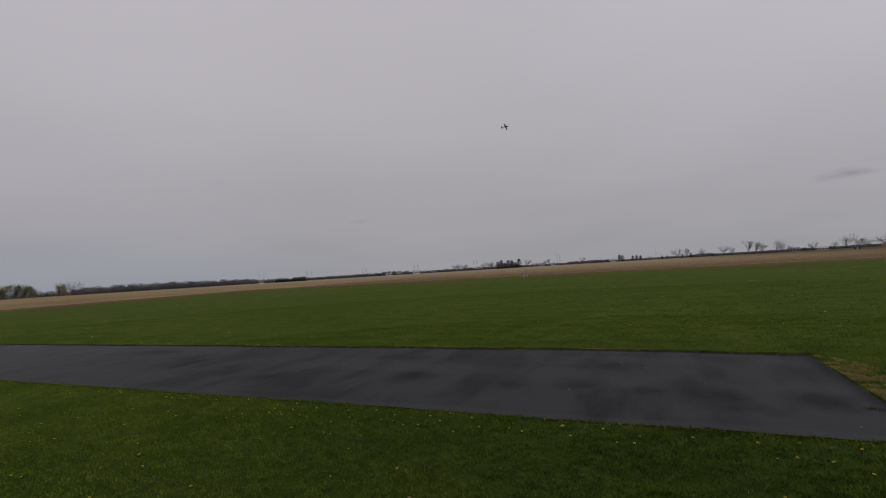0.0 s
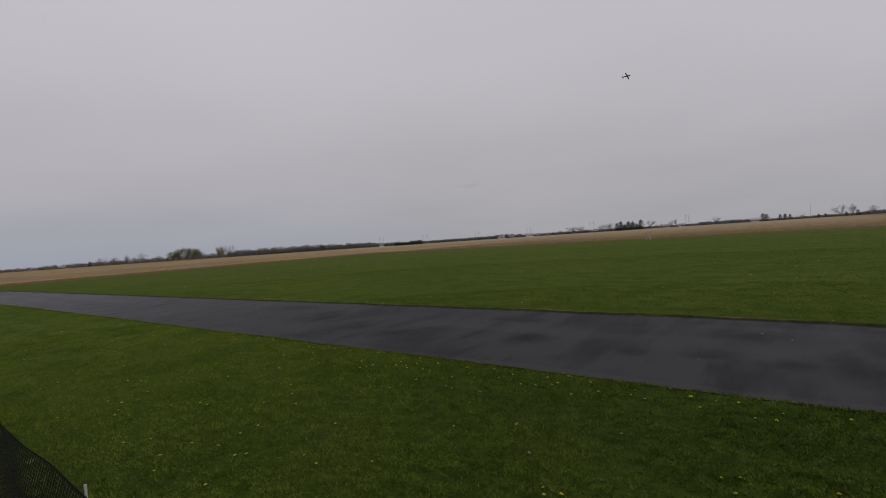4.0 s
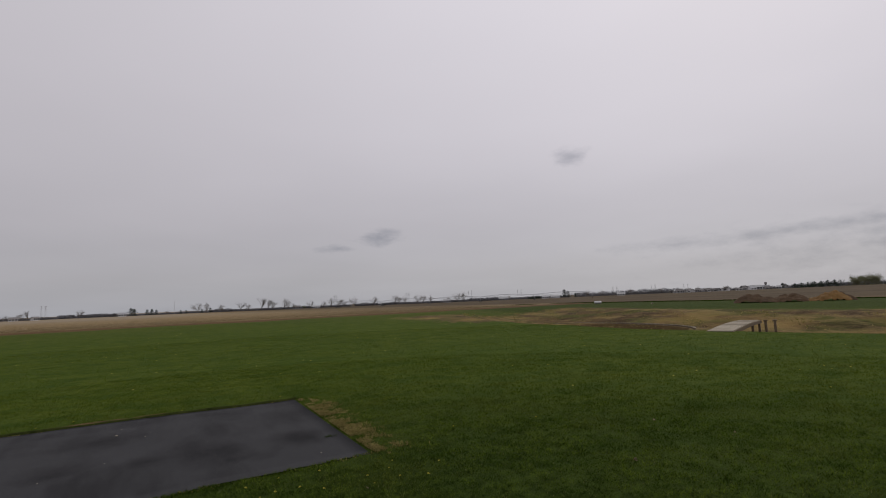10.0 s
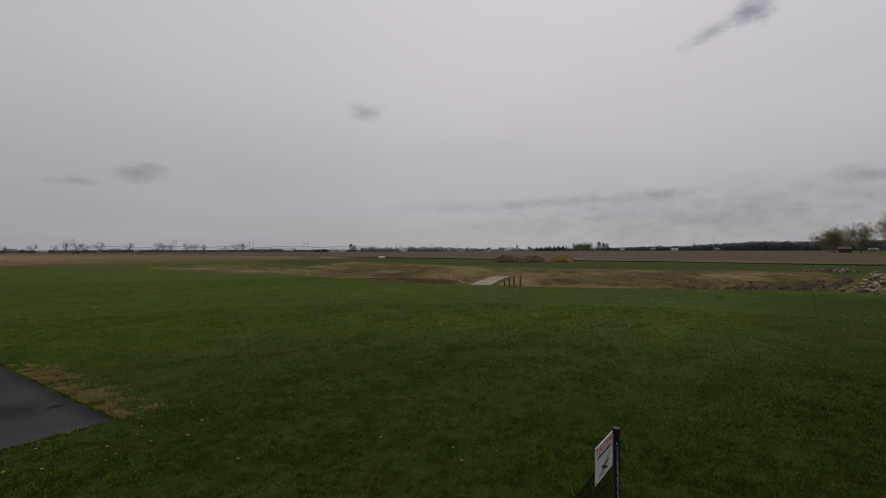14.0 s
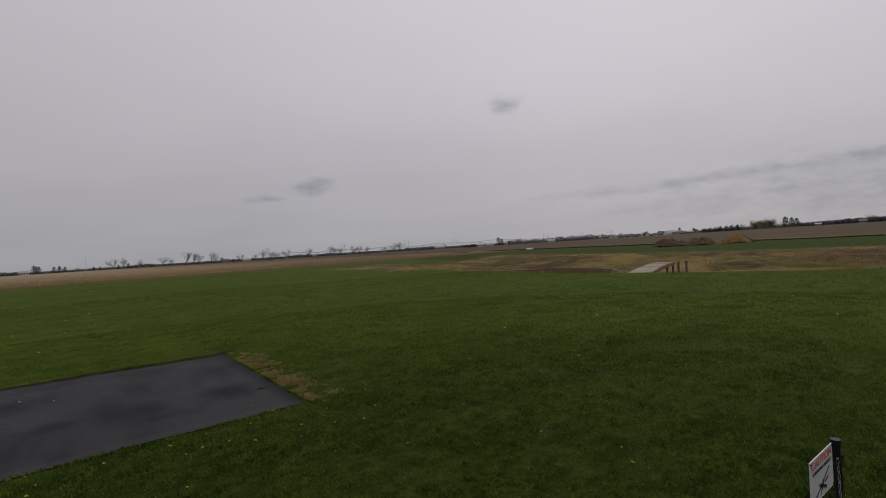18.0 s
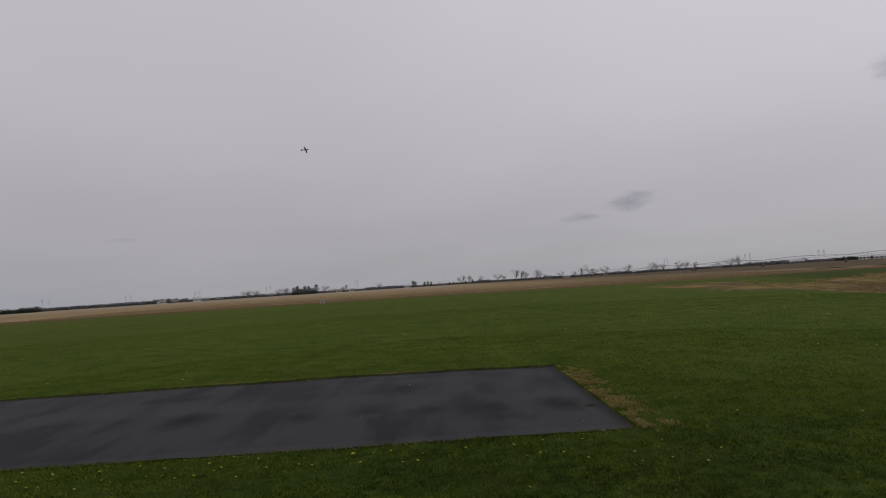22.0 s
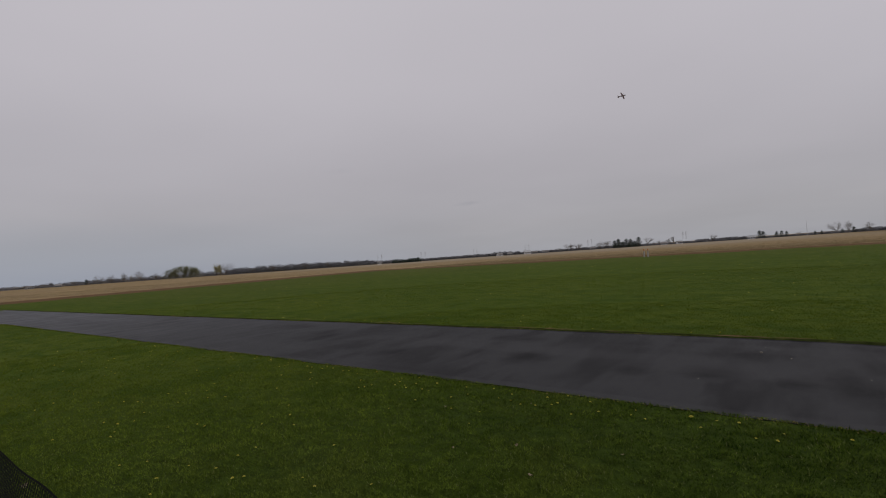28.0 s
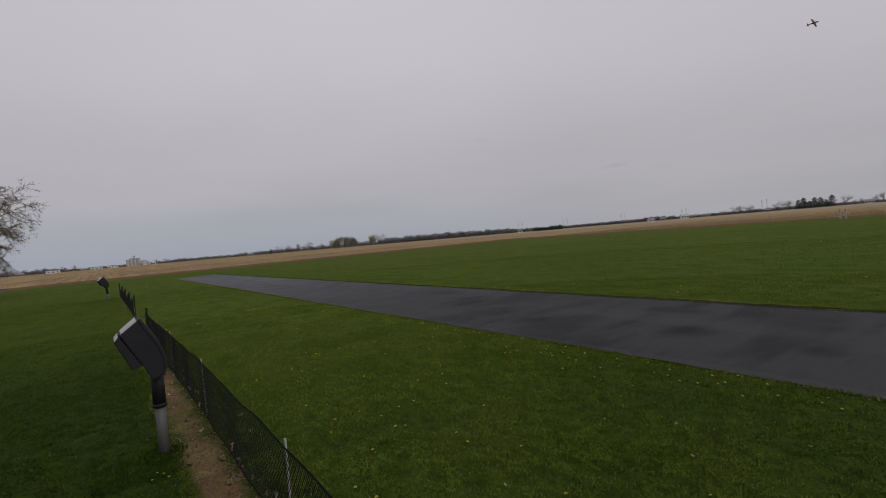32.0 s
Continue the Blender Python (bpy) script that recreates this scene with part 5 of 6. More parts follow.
def boulders():
    shapes, clods, r = boulder_shapes(6, M_ROCK), boulder_shapes(6, M_CLOD), random.Random(12)

    def put(x, y, s, lift=0.0, label="pale broken limestone boulder on the ditch bank", kind_of=None):
        ob = new("boulder", (kind_of or shapes)[r.randrange(6)])
        ob.matrix_world = Matrix.LocRotScale((x, y, float(land(x, y)) + s * 0.16 + lift), Euler((r.uniform(-0.3, 0.3), r.uniform(-0.3, 0.3), r.uniform(0, 6.3))), (s, s, s))
        tagged(ob, label, "rock", "boulders by the ditch")

    for k in range(170):  # the tipped pile on the mound above the lip
        f = r.random()
        x = 25.2 + (4.2 + 5.0 * f) * r.random()
        y = -x * math.tan(radians(4.6 + 5.0 * f + r.gauss(0, 0.25)))
        put(x, y, r.choice((0.22, 0.28, 0.34, 0.4, 0.46, 0.56)) * r.uniform(0.85, 1.15), 0.05 * r.random(), "broken pale grey limestone boulder on the ditch bank")
    for k in range(12):  # flat pale slabs in front of them
        f = r.random()
        put(24.6 + 0.8 * r.random(), -24.9 * math.tan(radians(4.9 + 4.2 * f)), r.uniform(0.25, 0.45), 0.02, "flat pale limestone slab at the lip of the ditch")
    for k in range(30):  # a second heap on the far side
        dark = r.random() < 0.4
        put(46.0 + r.uniform(-1.4, 1.4), -3.9 + r.uniform(-1.7, 1.5), r.uniform(0.25, 0.6), 0.0, "dark muddy boulder in a heap on the far bank" if dark else "grey boulder in a heap on the far bank", clods if dark else None)
    for k in range(85):  # strewn along the far slope
        y = r.uniform(-3.0, 3.8)
        put(float(crest_x(np.array(y))) + r.uniform(10.6, 13.2), y, r.uniform(0.14, 0.36), 0, "small muddy stone at the foot of the bank", clods)
    for x, y, s in ((56, 41, 0.4), (57.5, 42, 0.35), (33, 16, 0.3)):
        put(x, y, s, 0.02, "lone pale stone in the rough grass")


boulders()


def rubble():
    """Loose muddy rubble and broken sods over the foot of the far slope."""
    r = np.random.RandomState(14)
    n = 4200
    y = r.uniform(-4.2, 6.0, n)
    x = crest_x(y) + 11.6 + r.normal(0, 0.9, n) - 0.2 * y
    keep = patchy(x, y, 0.9, 5) > 0.35 + 0.03 * np.maximum(0, y)
    x, y = x[keep], y[keep]
    n = len(x)
    s = r.uniform(0.05, 0.17, n)
    corner = np.array([(1, 0, 0), (0, 1, 0), (-1, 0, 0), (0, -1, 0), (0, 0, 0.9)])
    v = np.stack([x, y, land(x, y)], 1)[:, None, :] + corner[None] * s[:, None, None] * r.uniform(0.6, 1.3, (n, 5, 1))
    i = np.arange(n) * 5
    f = np.concatenate([np.stack([i + a, i + (a + 1) % 4, i + 4], 1) for a in range(4)])
    tagged(new("rubble", fast_mesh("rubble", v.reshape(-1, 3), f, M_SPOIL)), "dark muddy rubble and sods along the ditch", "rubble", kind="stuff")


rubble()


def muddy_pool():
    """A shallow oval of wet mud, with a little water lying in it."""
    bm = bm_new()
    c = bm.verts.new((0, 0, 0.012))
    rings = []
    for k in (0.45, 0.8, 1.0):
        rings.append([bm.verts.new((3.9 * k * math.cos(a) * (1 + 0.03 * math.sin(5 * a)), 6.4 * k * math.sin(a) * (1 + 0.02 * math.sin(7 * a)), 0.015 if k < 1 else -0.03)) for a in np.linspace(0, 2 * math.pi, 49)[:-1]])
    for i in range(48):
        bm.faces.new((c, rings[0][i], rings[0][(i + 1) % 48]))
        for p, q in zip(rings, rings[1:]):
            bm.faces.new((p[i], q[i], q[(i + 1) % 48], p[(i + 1) % 48]))
    ob = part("muddy_pool", bm, M_MUD, None, smooth=True)
    ob.matrix_world = pose(*POOL, -0.635)
    tagged(ob, "dark wet mud lying in the hollow of the cut", "pool", kind="structure")


muddy_pool()


def stone_edging():
    """A curved row of pale edging stones round the pool at the head of the cut."""
    t = thing("stone_edging", pose(*POOL, -0.62), "curved pale stone edging round the muddy hollow", "edging")
    r = random.Random(6)
    bm = bm_new()
    box(bm, -0.19, 0.19, -0.08, 0.08, -0.08, 0.07)
    first = part("edging_stone", bevelled(bm, 0.02, 1), M_ROCK, t)
    for k in range(42):
        a = radians(-72 + 140 * k / 41)
        ob = first if k == 0 else new("edging_stone", first.data)
        ob.parent = t
        ob.matrix_local = pose(4.0 * math.cos(a), 6.5 * math.sin(a), 0.0, r.uniform(-5, 5), r.uniform(-5, 5), math.degrees(math.atan2(6.5 * math.cos(a), -4.0 * math.sin(a))) + r.uniform(-6, 6))


stone_edging()


def heap(name, x, y, length, wide, tall, humps, material, label):
    rng2 = np.random.RandomState(int(x * 7) % 1000)
    n, m = 46, 26
    u, v = np.meshgrid(np.linspace(-1, 1, n), np.linspace(-1, 1, m))
    r = np.hypot(u, v)
    z = np.zeros_like(u)
    for c, h, w in humps:
        d = np.hypot((u - c) / w, v * 0.95)
        z = np.maximum(z, h * np.clip(1.12 - np.sqrt(d ** 2 + 0.035), 0, None) ** 0.85)
    z = z * tall + 0.07 * tall * lumps(u * 9, v * 9, 1.0, 2) * (z > 0.02)
    z += rng2.normal(0, 0.035 * tall, z.shape) * (z > 0.03) - 0.05
    pts = np.stack([u.ravel() * length / 2, v.ravel() * wide / 2, z.ravel()], 1)
    i = (np.arange(m - 1)[:, None] * n + np.arange(n - 1)[None, :]).ravel()
    ob = new(name, fast_mesh(name, pts, np.stack([i, i + 1, i + n + 1, i + n], 1), material))
    ob.matrix_world = pose(x, y, 0, 0, 0, -66)
    return tagged(ob, label, "earth mound", "earth mounds beyond the ditch")


def at(az, dist):
    return dist * math.sin(radians(az)), dist * math.cos(radians(az))


def base_at(az, dist):
    """The height of the ground that way and that far off."""
    return -float(sink(*at(az, dist)))


heap("earth_mound", *at(64.8, 66), 8.0, 5.0, 1.15, [(-0.58, 0.95, 0.34), (-0.36, 0.86, 0.3), (-0.1, 0.62, 0.34), (0.3, 0.72, 0.34), (0.52, 0.88, 0.36)], M_EARTH, "long dark brown heap of dug earth")
heap("earth_mound", *at(69.3, 66), 4.4, 4.0, 1.15, [(0.22, 1.0, 0.6), (-0.1, 0.86, 0.55), (-0.55, 0.4, 0.4)], M_CLAY, "ochre heap of dug clay")
heap("earth_mound", *at(70.35, 67), 2.6, 3.0, 1.0, [(-0.2, 1.0, 0.6), (0.3, 0.6, 0.5)], M_EARTH, "small dark heap of dug earth beside the clay")


# ---- markers on the lawn's far edge ----
def marker(x, y):
    t = thing("marker_post", pose(x, y, 0, rng.uniform(-3, 3), rng.uniform(-3, 3), 0), "white marker post with an orange band at the lawn edge", "post", "marker posts")
    bm = bm_new()
    rod(bm, (0, 0, -0.1), (0, 0, 0.82), 0.075, 0.07, 10)
    part("post", bm, M_STAKE, t)
    bm = bm_new()
    rod(bm, (0, 0, 0.82), (0, 0, 1.0), 0.08, 0.08, 10)
    part("band", bm, M_ORANGE, t)


marker(-16.05, 63.4)
marker(-15.55, 63.2)


def tank(x, y):
    """A white plastic tank lying on skids at the field edge."""
    t = thing("water_tank", pose(x, y, 0, 0, 0, -20) @ Matrix.Scale(0.7, 4), "white plastic tank lying on timber skids in the field", "tank")
    bm = bm_new()
    rod(bm, (-0.75, 0, 0.42), (0.75, 0, 0.42), 0.32, 0.32, 20)
    for s in (-1, 1):
        rod(bm, (0.75 * s, 0, 0.42), (0.88 * s, 0, 0.42), 0.32, 0.15, 20)
    part("shell", bm, M_WHITE, t, smooth=False)
    bm = bm_new()
    rod(bm, (0, 0, 0.72), (0, 0, 0.80), 0.11, 0.11, 12)
    part("cap", bm, M_BLACK, t)
    for s in (-0.5, 0.5):
        bm = bm_new()
        box(bm, s - 0.06, s + 0.06, -0.35, 0.35, -0.02, 0.12)
        part("skid", bm, M_POSTWOOD, t)


tank(*at(48.1, 84))


def pallet(x, y):
    t = thing("wooden_pallet", pose(x, y, float(land(x, y)), 0, 0, 20), "dark timber pallet lying at the field edge", "pallet")
    for k in range(7):
        bm = bm_new()
        box(bm, -1.2, 1.2, -0.6 + k * 0.185, -0.6 + k * 0.185 + 0.12, 0.30, 0.33)
        part("slat", bm, M_POSTWOOD, t)
    for k in (-1.1, 0, 1.1):
        bm = bm_new()
        box(bm, k - 0.06, k + 0.06, -0.6, 0.63, -0.01, 0.30)
        part("bearer", bm, M_POSTWOOD, t)


pallet(-61.0, -8.6)


# ---- the model aircraft, banked in a turn ----
def model_aircraft(place, nose, wing):
    """nose and wing: the directions of the nose and of the right wing tip."""
    nose, wing = nose.normalized(), (wing - nose * wing.dot(nose.normalized())).normalized()
    m = Matrix((nose, wing, nose.cross(wing))).transposed().to_4x4()
    m.translation = place
    t = thing("model_aircraft", m, "dark red radio-controlled model aeroplane banking in flight", "model aeroplane")

    def loft(sections, material, name, parent, label=""):
        bm, rings = bm_new(), []
        for x, y, z, ry, rz in sections:
            rings.append([bm.verts.new((x, y + ry * math.cos(a), z + rz * math.sin(a))) for a in np.linspace(0, 2 * math.pi, 13)[:-1]])
        for p, q in zip(rings, rings[1:]):
            for i in range(12):
                bm.faces.new((p[i], p[(i + 1) % 12], q[(i + 1) % 12], q[i]))
        bm.faces.new(rings[0][::-1])
        bm.faces.new(rings[-1])
        return part(name, bm, material, parent, label, True)

    def slab(root, tip, name, material, parent, thick=0.035):
        """A tapered flying surface between two chords: (x_front, x_back, y, z)."""
        bm = bm_new()
        rings = []
        for f, b, y, z, th in ((*root, thick), (*tip, thick * 0.5)):
            prof = [(f, 0), (f - 0.25 * (f - b), th), (f - 0.6 * (f - b), th * 0.7), (b, 0.002), (f - 0.6 * (f - b), -th * 0.5), (f - 0.25 * (f - b), -th * 0.7)]
            rings.append([bm.verts.new((x, y, z + h)) for x, h in prof])
        for i in range(6):
            bm.faces.new((rings[0][i], rings[0][(i + 1) % 6], rings[1][(i + 1) % 6], rings[1][i]))
        bm.faces.new(rings[0][::-1])
        bm.faces.new(rings[1])
        bmesh.ops.recalc_face_normals(bm, faces=list(bm.faces))
        return part(name, bm, material, parent)

    loft([(0.92, 0, 0, 0.07, 0.07), (0.80, 0, 0, 0.13, 0.13), (0.35, 0, 0, 0.13, 0.16), (-0.3, 0, 0, 0.10, 0.13), (-0.98, 0, 0.02, 0.03, 0.06)], M_PLANE, "fuselage", t, "dark red fuselage")
    loft([(0.93, 0, 0, 0.075, 0.075), (0.98, 0, 0, 0.06, 0.06), (1.04, 0, 0, 0.01, 0.01)], M_PLANE, "spinner", t)
    loft([(0.40, 0, 0.12, 0.02, 0.02), (0.22, 0, 0.15, 0.08, 0.10), (-0.05, 0, 0.14, 0.07, 0.08), (-0.28, 0, 0.10, 0.02, 0.02)], M_GLASS, "canopy", t)
    for s in (1, -1):
        slab((0.42, -0.06, 0.09 * s, -0.02), (0.28, 0.0, 0.98 * s, 0.02), "wing", M_PLANE, t, 0.045)
        slab((-0.78, -1.02, 0.03 * s, 0.03), (-0.84, -1.0, 0.36 * s, 0.03), "tailplane", M_PLANE, t, 0.015)
    bm = bm_new()
    vs = [(-0.70, 0.05), (-0.86, 0.34), (-1.06, 0.34), (-1.08, -0.02)]
    a = [bm.verts.new((x, -0.010, z)) for x, z in vs]
    b = [bm.verts.new((x, 0.010, z)) for x, z in vs]
    bm.faces.new(a)
    bm.faces.new(b[::-1])
    for i in range(4):
        bm.faces.new((a[(i + 1) % 4], a[i], b[i], b[(i + 1) % 4]))
    part("fin", bm, M_PLANE, t)
    bm = bm_new()
    for s in (1, -1):
        rod(bm, (0.30, 0.10 * s, -0.10), (0.34, 0.24 * s, -0.30), 0.012, 0.010, 6)
    part("undercarriage", bm, M_STEEL, t)
    for s in (1, -1):
        bm = bm_new()
        rod(bm, (0.34, 0.22 * s, -0.31), (0.34, 0.27 * s, -0.31), 0.055, 0.055, 14)
        part("wheel", bm, M_BLACK, t)


eye_dir = heading(-15.24, 16.4)
side_r = Vector((math.cos(radians(-15.24)), -math.sin(radians(-15.24)), 0))
side_u = side_r.cross(eye_dir)
model_aircraft(Vector((0, 0, 1.7)) + eye_dir * 125, side_r * 1.0 + side_u * 0.06 + eye_dir * 0.6, side_r * 0.33 - side_u * 0.85 - eye_dir * 0.5)

# ---- trees ----
def grow(rng2, height, spread, levels, droop=0.0, forks=3, trunk=0.15):
    """Branch segments (a, b, ra, rb) and the twig ends of one tree."""
    segs, tips = [], []

    def limb(p, d, length, r, level):
        for k in range(3):
            d = (d + Vector((rng2.gauss(0, 0.12), rng2.gauss(0, 0.12), rng2.gauss(0.05, 0.08) - droop * 0.09 * level))).normalized()
            q = p + d * (length / 3)
            r2 = r * 0.86
            segs.append((p, q, r, r2))
            p, r = q, r2
            if level > 0 and level < levels and k < 2 and rng2.random() < 0.75:
                limb(p, bend(d, rng2.uniform(0.6, 1.1) * spread), length * rng2.uniform(0.4, 0.62), r * 0.5, level + 1)
        if level < levels:
            for _ in range(forks if level else forks + 2):
                limb(p, bend(d, rng2.uniform(0.30, 0.75) * spread), length * rng2.uniform(0.60, 0.85) * (1.5 if level == 0 else 1), r * 0.66, level + 1)
        else:
            tips.append((p, d))

    def bend(d, angle):
        side = d.orthogonal().normalized()
        side.rotate(Matrix.Rotation(rng2.uniform(0, 6.283), 3, d))
        return (d * math.cos(angle) + side * math.sin(angle)).normalized()

    limb(Vector((0, 0, -0.2)), Vector((0, 0, 1)), height * trunk, height * 0.016, 0)
    return segs, tips


def tubes(segs, sides):
    verts, faces = [], []
    for a, b, ra, rb in segs:
        q = (b - a).to_track_quat("Z", "Y")
        base = len(verts)
        for c, r in ((a, ra), (b, rb)):
            for i in range(sides):
                t = 2 * math.pi * i / sides
                verts.append(c + q @ Vector((r * math.cos(t), r * math.sin(t), 0)))
        for i in range(sides):
            j = (i + 1) % sides
            faces.append((base + i, base + j, base + sides + j, base + sides + i))
    return verts, [], faces


def clumps(rng2, tips, per, reach, size):
    """Small crossed leaf triangles round the twig ends."""
    verts, faces = [], []
    for p, d in tips:
        for _ in range(per):
            c = p + Vector((rng2.gauss(0, reach), rng2.gauss(0, reach), rng2.gauss(0, reach)))
            b = len(verts)
            for _ in range(3):
                verts.append(c + Vector((rng2.uniform(-size, size), rng2.uniform(-size, size), rng2.uniform(-size, size))))
            faces.append((b, b + 1, b + 2))
    return verts, [], faces


def tree(name, m, seed, height, spread, levels, label, leaf=None, per=0, reach=0.3, size=0.1, droop=0.0, thick=1.0, group="", forks=3, haze=0, spurs=0, haze_reach=0.03, haze_size=0.022, trunk=0.15):
    rng2 = random.Random(seed)
    segs, tips = grow(rng2, height, spread, levels, droop, forks, trunk)
    top = max(p.z for p, d in tips)
    k = height / top
    slim = height * 0.007
    segs = [(a * k, b * k, ra * k * (thick if ra < slim else 1.0), rb * k * (thick if rb < slim else 1.0)) for a, b, ra, rb in segs]
    tips = [(p * k, d) for p, d in tips]
    t = thing(name, m, label, "tree", group)
    cut = height * 0.007
    part("trunk", tubes([s for s in segs if s[2] > cut], 6), M_BARK, t, "trunk and limbs", True)
    part("crown", tubes([s for s in segs if s[2] <= cut], 3), M_TWIG, t, "fine bare twigs")
    if spurs:  # short side shoots along the fine branches, each with a bud
        extra, buds = [], []
        for a, b, ra, rb in segs:
            if ra > cut:
                continue
            for _ in range(spurs):
                p = a.lerp(b, rng2.random())
                d = ((b - a).normalized() * 0.6 + Vector((rng2.gauss(0, 0.7), rng2.gauss(0, 0.7), rng2.gauss(0.2, 0.6)))).normalized()
                q = p + d * rng2.uniform(0.10, 0.42)
                extra.append((p, q, 0.014, 0.006))
                buds.append((q, d))
        part("twig_growth", tubes(extra, 3), M_TWIG, t, "short side shoots")
        part("bud_growth", clumps(rng2, buds, 1, 0.03, 0.06), leaf, t, "opening pale buds")
    if haze:
        part("outer_crown", clumps(rng2, tips, haze, height * haze_reach, height * haze_size), M_TWIG, t, "outermost twigs")
    if leaf:
        part("foliage", clumps(rng2, tips, per, reach, size), leaf, t, "sparse spring foliage")
    return t


# the blossoming tree near the fence
tree("blossom_tree", pose(*at(-101.0, 44), 0, 0, 0, 40), 5, 9.1, 1.2, 5, "bare-branched tree just breaking into pale blossom", M_BLOSSOM, 4, 0.16, 0.05, 0.6, 1.4, spurs=3)

# trees round the red shed
for az, dist, seed, h, spread, buds, lab in ((95.1, 300, 11, 13.4, 0.95, 7, "bushy tree with dull green opening buds"), (94.95, 308, 12, 11.5, 1.05, 7, "bushy tree with dull green opening buds"),
                                             (95.6, 315, 13, 9.5, 1.05, 5, "low bushy tree with dull green opening buds"), (97.0, 290, 14, 14.5, 1.1, 5, "spreading bare tree with pale buds"),
                                             (99.0, 285, 15, 16.5, 1.05, 5, "tall bare tree with pale buds"), (100.3, 280, 16, 18.0, 1.05, 5, "tall bare tree with pale buds"), (96.3, 330, 17, 9.0, 1.0, 2, "small bare tree behind the shed")):
    tree("roadside_tree", pose(*at(az, dist), 0), seed, h, spread, 5, lab, M_BUD, buds, 0.35, 0.12, 0.25, 1.3, "trees by the red shed", haze=7, haze_reach=0.020, haze_size=0.008, forks=3)

FAR = 550.0
HIGH = FAR * math.pi / 180  # metres per degree at that distance

bare = [tree("far_tree", pose(*at(az, FAR), base_at(az, FAR) - 0.10 * h * HIGH, 0, 0, az * 7), 30 + k, h * HIGH, s, 3, "distant leafless tree on the field's far side", None, thick=1.7, group="trees along the horizon", forks=4, haze=9, haze_reach=0.042, haze_size=0.012, trunk=0.24)
        for k, (az, h, s) in enumerate(((-72.4, 0.95, 0.9), (21.7, 1.15, 1.25), (14.5, 0.95, 1.1), (9.7, 1.38, 0.45), (27.5, 1.1, 0.95), (47.2, 0.9, 0.9)))]
leafing = [tree("far_tree", pose(*at(az, FAR), base_at(az, FAR) - 0.18 * h * HIGH, 0, 0, az * 7), 50 + k, h * HIGH, s, 4, lab, mat, per, 0.8, 0.4, thick=1.6, group="trees along the horizon")
           for k, (az, h, s, lab, mat, per) in enumerate(((-66.1, 1.55, 0.75, "distant tree in fresh yellow-green leaf", M_SPRING, 5), (72.0, 1.2, 1.0, "distant tree in fresh green leaf", M_SPRING, 5),
                                                         (-63.0, 1.45, 0.45, "slim distant tree in bud", M_BUD, 3)))]


def conifer(m, h, seed):
    rng2 = random.Random(seed)
    t = thing("conifer", m, "dark green conifer far across the field", "tree", "conifers along the horizon")
    bm = bm_new()
    rod(bm, (0, 0, -0.2), (0, 0, h * 0.9), h * 0.03, h * 0.008, 7)
    part("trunk", bm, M_BARK, t)
    verts, faces = [], []
    for k in range(900):
        f = rng2.random() ** 0.8
        z = h * (0.06 + 0.94 * f)
        r = h * 0.34 * (1 - f ** 3.0) ** 0.7 * rng2.uniform(0.3, 1.15) * (0.85 + 0.3 * math.sin(f * 17)) + 0.1
        a = rng2.uniform(0, 6.283)
        c = Vector((r * math.cos(a), r * math.sin(a), z))
        b = len(verts)
        for _ in range(3):
            verts.append(c + Vector((rng2.uniform(-1, 1), rng2.uniform(-1, 1), rng2.uniform(-0.8, 0.5))) * h * 0.055)
        faces.append((b, b + 1, b + 2))
    part("crown", (verts, [], faces), M_NEEDLE, t)
    return t


fir = conifer(pose(*at(-3.3, FAR), base_at(-3.3, FAR)), 0.8 * HIGH, 70)
fir_h = 0.8

# azimuth, height in degrees, shape
for az, h, k in ((-98, 0.6, 0), (-92.4, 0.6, 0), (-85.6, 0.5, 1), (-84.8, 0.55, 4), (-77.5, 0.45, 4), (-75.2, 0.55, 5), (-73.4, 0.83, 2), (-71.4, 0.95, 0), (-70.6, 0.75, 5), (-69.8, 1.05, 2), (-68.5, 0.8, 5),
                 (-62.0, 1.3, 4), (-59.5, 0.7, 5), (-57.0, 0.75, 2), (-53.6, 0.7, 4), (-51.0, 0.75, 0), (-22.4, 0.86, 4), (-22.0, 0.82, 0), (-21.3, 0.85, 4), (-20.8, 0.8, 5), (-23.5, 0.5, 1), (-18.7, 0.86, 5),
                 (-18.3, 0.93, 4), (-17.9, 0.9, 0), (-13.8, 0.95, 4), (-13.1, 0.5, 5), (-12.5, 0.52, 4), (-11.6, 0.7, 0)):
    copy_thing(bare[k], Matrix.LocRotScale((*at(az, FAR + 9 * math.sin(az * 5)), base_at(az, FAR) - 0.10 * h * HIGH), Euler((0, 0, az * 3)), [1.12 * h / (0.95, 1.15, 0.95, 1.38, 1.1, 0.9)[k]] * 3))
